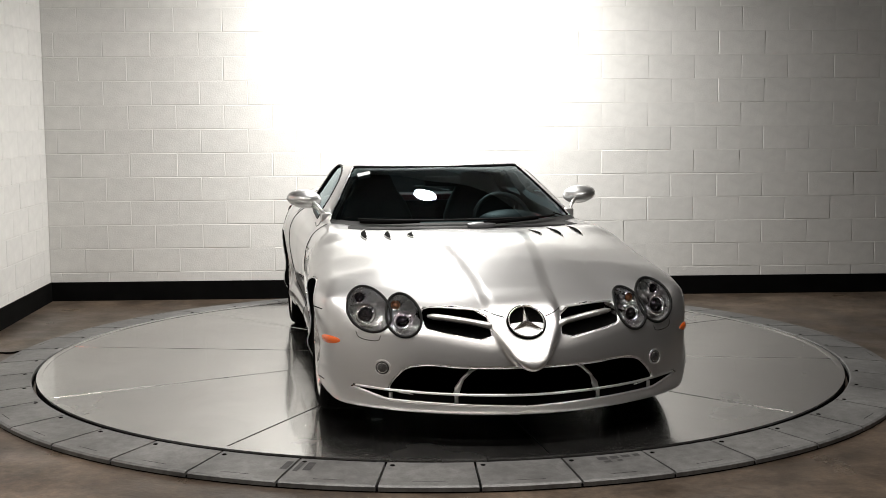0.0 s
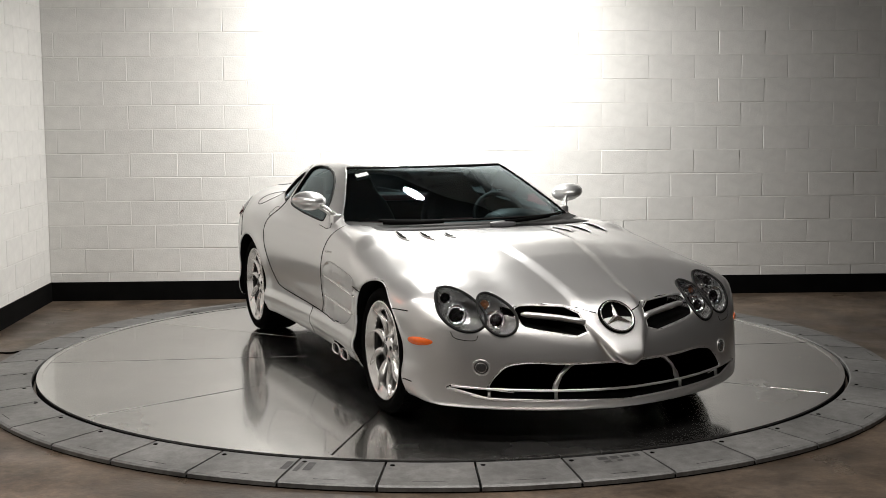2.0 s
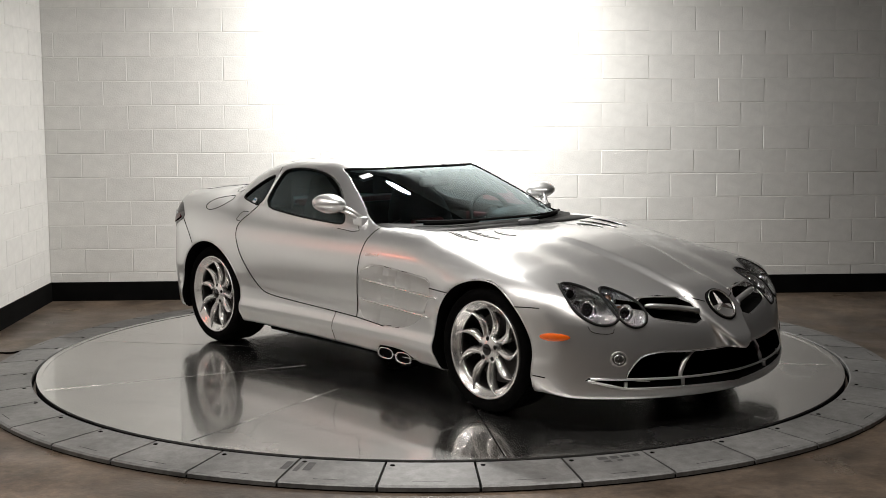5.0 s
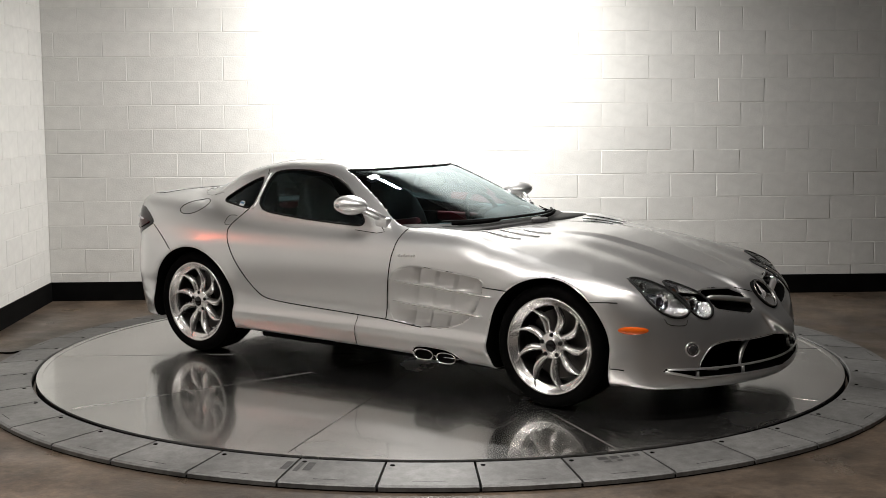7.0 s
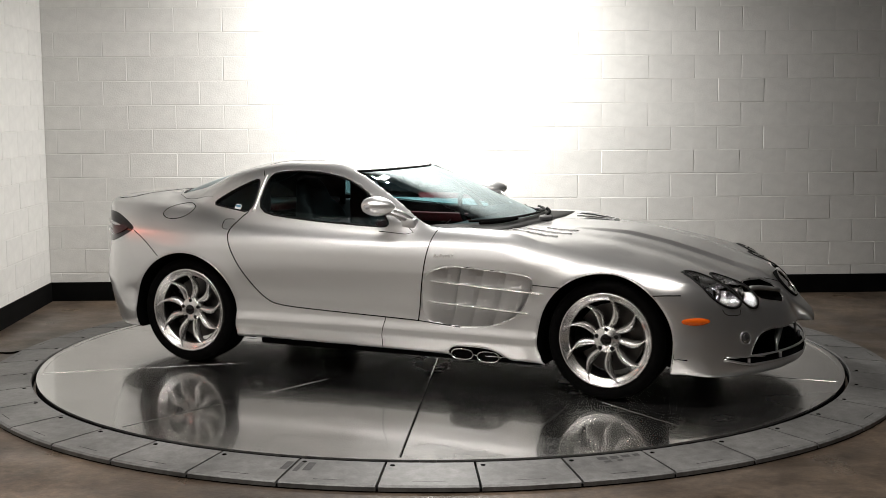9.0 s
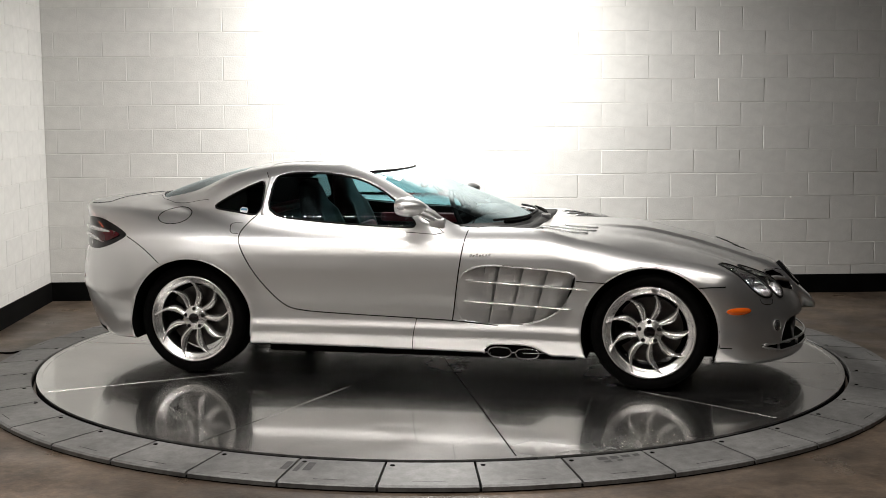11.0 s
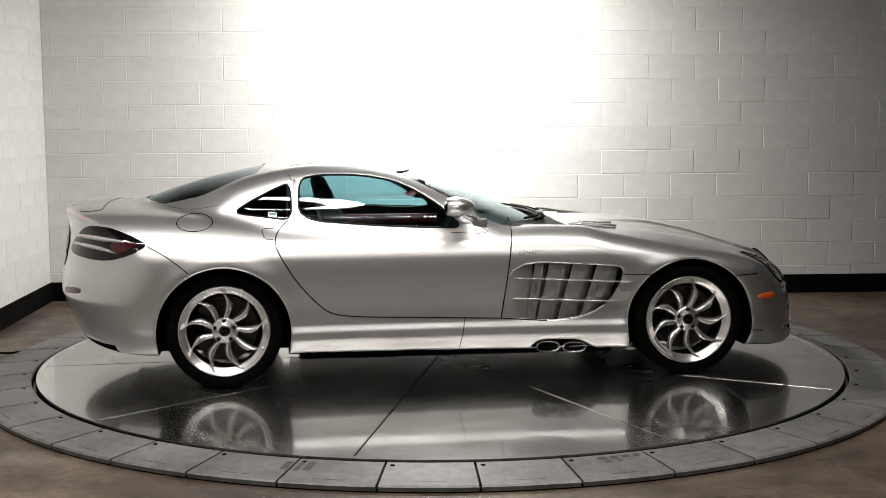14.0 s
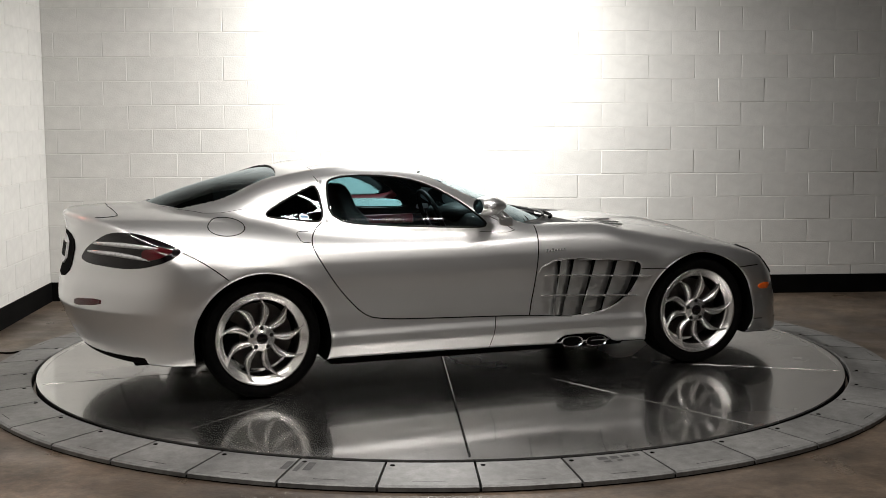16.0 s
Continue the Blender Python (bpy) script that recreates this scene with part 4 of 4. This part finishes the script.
# side vents: four blades and two strakes, the badge and the exhausts
for s, sd in ((-1, "-y"), (1, "+y")):
    for (xt, xb, zt, zb, wd) in ((0.43, 0.385, 0.684, 0.352, 0.082), (0.513, 0.445, 0.68, 0.347, 0.136), (0.65, 0.565, 0.672, 0.349, 0.14), (0.79, 0.70, 0.664, 0.372, 0.15)):
        rows = 9
        vv, ff = [], []
        for i in range(rows):
            t = i / (rows - 1)
            zz, xx = zt + (zb - zt) * t, xt + (xb - xt) * t
            wide = WIDE(np.array([xx], np.float32))[0] + TUCK(np.array([zz], np.float32))[0]
            for dx, dep in ((0, 0.004), (wd * 0.3, 0.012), (wd * 0.65, 0.024), (wd, 0.042), (wd, 0.048), (wd * 0.65, 0.031), (wd * 0.3, 0.018), (0.0, 0.010)):
                vv.append((xx + dx, s * (float(wide) - dep), zz))
        for i in range(rows - 1):
            for j in range(8):
                l = (j + 1) % 8
                ff.append((i * 8 + j, i * 8 + l, (i + 1) * 8 + l, (i + 1) * 8 + j))
        ff += [tuple(range(8)), tuple((rows - 1) * 8 + j for j in range(7, -1, -1))]
        mesh_object("vent_blade", vv, ff, PAINT, car, "slanted silver vent blade")
    for a, b in (((0.322, 0.600), (1.012, 0.566)), ((0.299, 0.482), (0.93, 0.451))):
        n = 18
        line = [(a[0] + (b[0] - a[0]) * i / n, a[1] + (b[1] - a[1]) * i / n) for i in range(n + 1)]
        p, nn = onto([q[0] for q in line], [q[1] for q in line], sd)
        v, f = tube([tuple(x + m * 0.004) for x, m in zip(p, nn)], [0.003 + 0.013 * math.sin(math.pi * min(0.5, (0.04 + 0.5 * i / n) * 1.4)) for i in range(n)] + [0.004], 8, False, 0.34)
        mesh_object("vent_strake", v, f, ALLOY, car, "thin silver horizontal strake", True)
    badge = None
    for i in range(7):
        x0, z0 = 0.335 + 0.018 * i, 0.734 + 0.0012 * i
        h = (0.016, 0.010, 0.016, 0.010, 0.011, 0.010, 0.012)[i]
        b = patch("badge_bar", [(x0, z0), (x0 + 0.012, z0), (x0 + 0.016, z0 + h), (x0 + 0.004, z0 + h)], sd, 0.003, ALLOY, badge or car, "small chrome badge bars", 2, 0, 0.004)
        badge = badge or b
    for x0, z0 in ((0.510, 0.190), (0.668, 0.184)):
        prof = [(1.0, 0.0), (1.06, -0.006), (1.12, 0.0), (1.12, 0.12), (0.97, 0.02), (0.97, 0.004)]
        vv, ff = [], []
        seg = 36
        for i in range(seg):
            a = 2 * math.pi * i / seg
            c, d = math.cos(a), math.sin(a)
            ex, ez = abs(c) ** 0.75 * math.copysign(1, c) * 0.062, abs(d) ** 0.85 * math.copysign(1, d) * 0.026
            for r, h in prof:
                vv.append((x0 + ex * r, s * (0.905 - h), z0 + ez * (1 + (r - 1) * 2.2) - 0.0))
        for i in range(seg):
            j = (i + 1) % seg
            for k in range(6):
                l = (k + 1) % 6
                ff.append((i * 6 + k, j * 6 + k, j * 6 + l, i * 6 + l))
        tip = mesh_object("exhaust_tip", vv, ff, CHROME, car, "oval chrome exhaust tip", True)
        vv = [(x0 + 0.061 * math.cos(2 * math.pi * i / 24), s * 0.888, z0 + 0.026 * math.sin(2 * math.pi * i / 24)) for i in range(24)]
        mesh_object("exhaust_pipe", vv, [tuple(range(24))], BLACK, tip)


# door mirrors
def door_mirror(s):
    bm = bmesh.new()
    bmesh.ops.create_uvsphere(bm, u_segments=36, v_segments=20, radius=1)
    for v in bm.verts:
        x, y, z = v.co
        k = 1 - 0.25 * max(0, x)
        x = max(x, -0.62)
        v.co = Vector((-0.02 + 0.105 * x, s * (0.895 + 0.108 * y * k), 1.014 + 0.059 * z * k + 0.008 * y))
    shell = part("door_mirror", bm, PAINT, car, "silver oval door mirror on a twin stalk", True)
    bm = bmesh.new()
    bmesh.ops.create_circle(bm, cap_ends=True, segments=32, radius=1)
    for v in bm.verts:
        v.co = Vector((-0.0862, s * (0.895 + 0.078 * v.co.x), 1.014 + 0.042 * v.co.y))
    part("mirror_glass", bm, CHROME, shell, "mirror glass")
    bm = bmesh.new()
    bmesh.ops.create_uvsphere(bm, u_segments=18, v_segments=12, radius=1)
    for v in bm.verts:
        v.co = Vector((-0.035 + 0.032 * v.co.x, s * (0.985 + 0.020 * v.co.y), 1.018 + 0.018 * v.co.z))
    part("indicator_lens", bm, LED, shell, "clear indicator lens", True)
    for dz, dx in ((0.0, 0.0), (0.022, 0.03)):
        v, f = tube([(0.0 + dx, s * 0.865, 0.985 + dz), (0.06 + dx, s * 0.82, 0.955 + dz), (0.13 + dx * 0.6, s * 0.785, 0.92 + dz * 0.6)], [0.011, 0.009, 0.012], 8)
        mesh_object("stalk", v, f, PAINT, shell, "", True)
    bm = bevel_box((0.08, s * 0.775 - 0.03, 0.875), (0.17, s * 0.775 + 0.03, 0.94), 0.012)
    part("mirror_foot", bm, PAINT, shell, "", True)


door_mirror(1)
door_mirror(-1)

# hood gills: dark toothed slits beside the windscreen
for s in (1, -1):
    for y0, x0, ln in ((0.60, 0.70, 0.28), (0.47, 0.74, 0.28), (0.345, 0.82, 0.20)):
        up, dn = [], []
        for i in range(9):
            t = i / 8
            up.append((x0 + ln * t, s * (y0 + 0.02 * t + 0.030 * math.sin(math.pi * t))))
            dn.append((x0 + ln * t, s * (y0 + 0.02 * t - (0.010 if i % 2 else 0.0) * math.sin(math.pi * t))))
        gill = strip("hood_gill", [up, [((a[0] + b[0]) / 2, (a[1] + b[1]) / 2) for a, b in zip(up, dn)], dn], "+z", 0.0025, BLACK, car, "dark toothed hood gill")
        seam(up, "+z", 0.004, PAINT, "gill_lip", 0.004, False, gill)

# wipers
for y0, y1, off in ((-0.60, 0.02, 0.0), (-0.05, 0.60, 0.0)):
    line = [(screen_edge(0.58 - off, y0 + (y1 - y0) * i / 16), y0 + (y1 - y0) * i / 16) for i in range(17)]
    blade = seam(line, "+z", 0.008, SEAL, "wiper_blade", 0.022, False, car, "black wiper blade")
    ya = [y0 + (y1 - y0) * (0.55 * i / 8 + (0.0 if y0 < -0.3 else 0.25)) for i in range(9)]
    line = [(screen_edge(0.65 - 0.006 * i, yy), yy) for i, yy in enumerate(ya)]
    seam(line, "+z", 0.011, PLASTIC, "wiper_arm", 0.026, False, blade)
patch("wiper_cap", ellipse(0.65, 0.10, 0.03, 0.085, 24), "+z", 0.022, material("grey_cap", (0.10, 0.10, 0.105), 0.35), car, "dark grey wiper cap", 4, 0.008, 0.03)


# cabin
def seat(y):
    bm = bmesh.new()
    box(bm, (-0.62, y - 0.24, 0.42), (-0.08, y + 0.24, 0.56))
    bmesh.ops.bevel(bm, geom=bm.edges[:], offset=0.05, segments=4, affect="EDGES", profile=0.5)
    st = part("seat_cushion", bm, LEATHER, car, "black leather bucket seat", True)
    # a bucket back: stacked rounded sections, narrow at the head
    rows = ((0.50, 0.235, 0.090), (0.60, 0.250, 0.095), (0.72, 0.255, 0.090), (0.84, 0.245, 0.080), (0.94, 0.205, 0.070), (1.00, 0.165, 0.064),
            (1.05, 0.140, 0.060), (1.09, 0.125, 0.056), (1.12, 0.105, 0.046), (1.135, 0.06, 0.028))
    seg, sv, sf = 28, [], []
    for zz, half, deep in rows:
        mid = -0.60 - 0.30 * (zz - 0.5)
        for i in range(seg):
            a = 2 * math.pi * i / seg
            c, d = math.cos(a), math.sin(a)
            u = math.copysign(abs(c) ** 0.6, c)
            bolster = 0.045 * max(0.0, abs(u) - 0.55) / 0.45 if zz < 0.95 and d > 0 else 0.0
            sv.append((mid + deep * math.copysign(abs(d) ** 0.6, d) + bolster, y + half * u, zz))
    for i in range(len(rows) - 1):
        for k in range(seg):
            l = (k + 1) % seg
            sf.append((i * seg + k, i * seg + l, (i + 1) * seg + l, (i + 1) * seg + k))
    sf += [tuple(range(seg))[::-1], tuple((len(rows) - 1) * seg + k for k in range(seg))]
    mesh_object("seat_back", sv, sf, LEATHER, st, "black leather seat back with a joined headrest", True)
    bm = bevel_box((-0.10, -0.15, -0.13), (0.0, 0.15, 0.13), 0.03)
    ins = part("seat_insert", bm, RED, st, "red leather insert", True)
    ins.matrix_basis = pose(-0.545, y, 0.70, 0, -16, 0)


seat(-0.36)
seat(0.36)
bm = bevel_box((0.20, -0.74, 0.62), (0.70, 0.74, 0.885), 0.06, 4)
dash = part("dashboard", bm, LEATHER, car, "black leather dashboard", True)
bm = bmesh.new()
bmesh.ops.create_uvsphere(bm, u_segments=24, v_segments=12, radius=1)
for v in bm.verts:
    v.co = Vector((0.26 + 0.15 * v.co.x, 0.36 + 0.20 * v.co.y, 0.875 + 0.07 * v.co.z))
part("instrument_hood", bm, LEATHER, dash, "", True)
WH = Matrix.Translation((0.06, 0.36, 0.86)) @ Matrix.Rotation(radians(-24), 4, "Y")
v, f = tube([tuple(WH @ Vector((0, 0.178 * math.cos(2 * math.pi * i / 40), 0.178 * math.sin(2 * math.pi * i / 40)))) for i in range(40)], 0.016, 8, True)
sw = mesh_object("steering_wheel", v, f, LEATHER, car, "black leather steering wheel", True)
for a in (0, 180, 250, 290):
    v, f = tube([tuple(WH @ Vector((0.03, 0, 0))), tuple(WH @ Vector((0, 0.175 * math.cos(radians(a)), 0.175 * math.sin(radians(a)))))], 0.014, 6)
    mesh_object("wheel_spoke", v, f, PLASTIC, sw)
v, f = lathe([(0.0, -0.02), (0.05, -0.016), (0.065, 0.01), (0.05, 0.06), (0.0, 0.08)], "x", 24)
mesh_object("wheel_boss", [WH @ Vector(q) for q in v], f, LEATHER, sw, "", True)
bm = bevel_box((-0.13, -0.12, 1.075), (-0.08, 0.12, 1.14), 0.02, 3)
part("rear_view_mirror", bm, PLASTIC, car, "black rear-view mirror", True)
bm = bevel_box((-1.12, -0.70, 0.45), (-1.02, 0.70, 0.93), 0.02)
part("bulkhead", bm, LEATHER, car, "dark cabin bulkhead", True)
bm = bevel_box((-1.10, -0.42, 0.92), (-0.98, 0.42, 0.965), 0.02)
part("bulkhead_trim", bm, RED, car, "red leather rear trim", True)
for s in (1, -1):
    bm = bevel_box((-0.85, s * 0.765 - 0.02, 0.55), (0.15, s * 0.765 + 0.02, 0.84), 0.015)
    part("door_card", bm, LEATHER, car, "black door lining", True)
    bm = bevel_box((-0.60, s * 0.735 - 0.02, 0.78), (0.05, s * 0.735 + 0.02, 0.845), 0.015)
    part("door_trim", bm, RED, car, "red leather door trim", True)
    bm = bevel_box((-1.38, s * 0.50 - 0.012, 0.90), (-0.99, s * 0.50 + 0.012, 1.10), 0.01)
    part("quarter_trim", bm, LEATHER, car, "black trim behind the quarter window", True)

# stickers
st = patch("window_sticker", rounded([(-1.095, 0.958), (-1.045, 0.953), (-1.045, 0.985), (-1.095, 0.99)], 1), "-y", 0.001, WHITE, car, "small white and blue window sticker", 2, 0, 0.001)
patch("sticker_print", [(-1.09, 0.972), (-1.05, 0.969), (-1.05, 0.98), (-1.09, 0.983)], "-y", 0.003, BLUE, st, "", 2, 0, 0.001)
patch("screen_sticker", [(-0.20, -0.54), (-0.20, -0.46), (-0.155, -0.46), (-0.155, -0.54)], "+z", 0.001, WHITE, car, "pale windscreen sticker", 2, 0, 0.001)

# ---- block walls ----
MOD, HIGH, FOOT = 0.403, 0.2032, -0.0104
GAP = 0.0012
_blocks = {}


def block_mesh(long):
    key = round(long, 3)
    if key not in _blocks:
        l, h, e, d = long / 2 - GAP, HIGH / 2 - GAP, 0.004, 0.0045
        v = [(-l, 0, -h), (l, 0, -h), (l, 0, h), (-l, 0, h), (-l, d - 0.003, -h), (l, d - 0.003, -h), (l, d - 0.003, h), (-l, d - 0.003, h),
             (-l + e, d, -h + e), (l - e, d, -h + e), (l - e, d, h - e), (-l + e, d, h - e)]
        f = [(8, 9, 10, 11)] + [(a, (a + 1) % 4, (a + 1) % 4 + 4, a + 4) for a in range(4)] + [(a + 4, (a + 1) % 4 + 4, (a + 1) % 4 + 8, a + 8) for a in range(4)]
        me = bpy.data.meshes.new("block")
        bm = bmesh.new()
        bv = [bm.verts.new(p) for p in v]
        for q in f:
            bm.faces.new([bv[i] for i in q])
        bmesh.ops.recalc_face_normals(bm, faces=bm.faces[:])
        bm.to_mesh(me)
        bm.free()
        me.materials.append(WALL)
        _blocks[key] = me
    return _blocks[key]


def lay(wall, base, total, phase, parts_to, rows_to):
    """Courses of blocks on a wall; those past the near stretch are joined."""
    rest_v, rest_f = [], []
    row = 0
    while FOOT + row * HIGH < TALL - 0.05:
        z = FOOT + (row + 0.5) * HIGH
        shift = phase if row % 2 else phase - MOD / 2
        edges = [0.0] + [shift % MOD + MOD * i for i in range(60) if 0.03 < shift % MOD + MOD * i < total - 0.03] + [total]
        for a, b in zip(edges, edges[1:]):
            me = block_mesh(b - a)
            m = base @ pose((a + b) / 2 + random.uniform(-0.0012, 0.0012), random.uniform(-0.0012, 0.0012) - 0.004, z + random.uniform(-0.001, 0.001), random.uniform(-0.25, 0.25), 0, random.uniform(-0.12, 0.12))
            if b <= parts_to and row < rows_to:
                ob = new("block", me)
                ob.parent = wall
                ob.matrix_basis = m
            else:
                k = len(rest_v)
                rest_v += [m @ v.co for v in me.vertices]
                rest_f += [tuple(i + k for i in p.vertices) for p in me.polygons]
        row += 1
    tagged(mesh_object("block_course", rest_v, rest_f, WALL, wall), kind="stuff")


lay(wall_back, ROOM, LONG, 0.301, 8.9, 13)
lay(wall_left, ROOM @ Matrix(((0, 1, 0, 0), (1, 0, 0, 0), (0, 0, 1, 0), (0, 0, 0, 1))), DEEP, 0.18, 5.0, 13)

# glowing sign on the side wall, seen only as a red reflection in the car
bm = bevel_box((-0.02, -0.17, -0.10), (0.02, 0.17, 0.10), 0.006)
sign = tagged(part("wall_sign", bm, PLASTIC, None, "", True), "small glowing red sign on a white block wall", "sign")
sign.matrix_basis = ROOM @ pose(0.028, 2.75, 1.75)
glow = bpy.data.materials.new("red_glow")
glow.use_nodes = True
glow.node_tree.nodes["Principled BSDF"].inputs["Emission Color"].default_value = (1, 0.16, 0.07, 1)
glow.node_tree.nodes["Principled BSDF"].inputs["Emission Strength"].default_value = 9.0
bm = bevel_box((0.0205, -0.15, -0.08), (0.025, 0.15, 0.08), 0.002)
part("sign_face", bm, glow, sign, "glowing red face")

# a loose cable on the floor
v, f = tube([(-3.32, 0.42, FLOOR + 0.005), (-3.12, 0.32, FLOOR + 0.005), (-2.967, 0.303, FLOOR + 0.005), (-2.90, 0.29, FLOOR + 0.005), (-2.864, 0.31, FLOOR + 0.005), (-2.835, 0.36, FLOOR + 0.005)], [0.006, 0.006, 0.006, 0.007, 0.009, 0.006], 6)
tagged(mesh_object("floor_cable", v, f, BLACK, None, "", True), "thin black cable lying on the concrete floor", "cable")

# dark tyre marks on the ring tiles
MARK = material("tyre_mark", (0.035, 0.035, 0.035), 0.6, noise=((60, 0.5),))
marks = tagged(new("tyre_marks"), "dark smudged tyre marks on grey ring tiles", "tyre mark", kind="stuff")
for a, r0, w, dpt in ((-73.6, 2.56, 1.05, 0.035), (-72.3, 2.56, 0.85, 0.035), (-71.0, 2.56, 0.95, 0.03), (-69.8, 2.56, 0.7, 0.03), (-73.4, 2.61, 0.8, 0.02), (-72.1, 2.61, 0.6, 0.018),
                      (-105.2, 2.58, 0.7, 0.10), (-103.9, 2.575, 0.5, 0.12), (-102.9, 2.575, 0.8, 0.10)):
    q = []
    for aa, rr in ((a - w / 2, r0), (a + w / 2, r0), (a + w / 2, r0 + dpt), (a - w / 2, r0 + dpt)):
        q.append((rr * math.cos(radians(aa)), rr * math.sin(radians(aa)), -0.001 - 0.018 * (rr - RING_IN - 0.006) / 0.28 + 0.0015))
    mesh_object("mark", q, [(0, 1, 2, 3)], MARK, marks)


# ---- what turns ----
def motions():
    turns = [(t, -80.0 + 6.2027 * t) for t in range(0, 17)]
    off = Matrix.Translation((0.0168, 0.031, 0))
    walk(turntable, [(t, pose(0, 0, 0, 0, 0, a)) for t, a in turns])
    walk(car, [(t, pose(0, 0, 0, 0, 0, a) @ off) for t, a in turns])


motions()
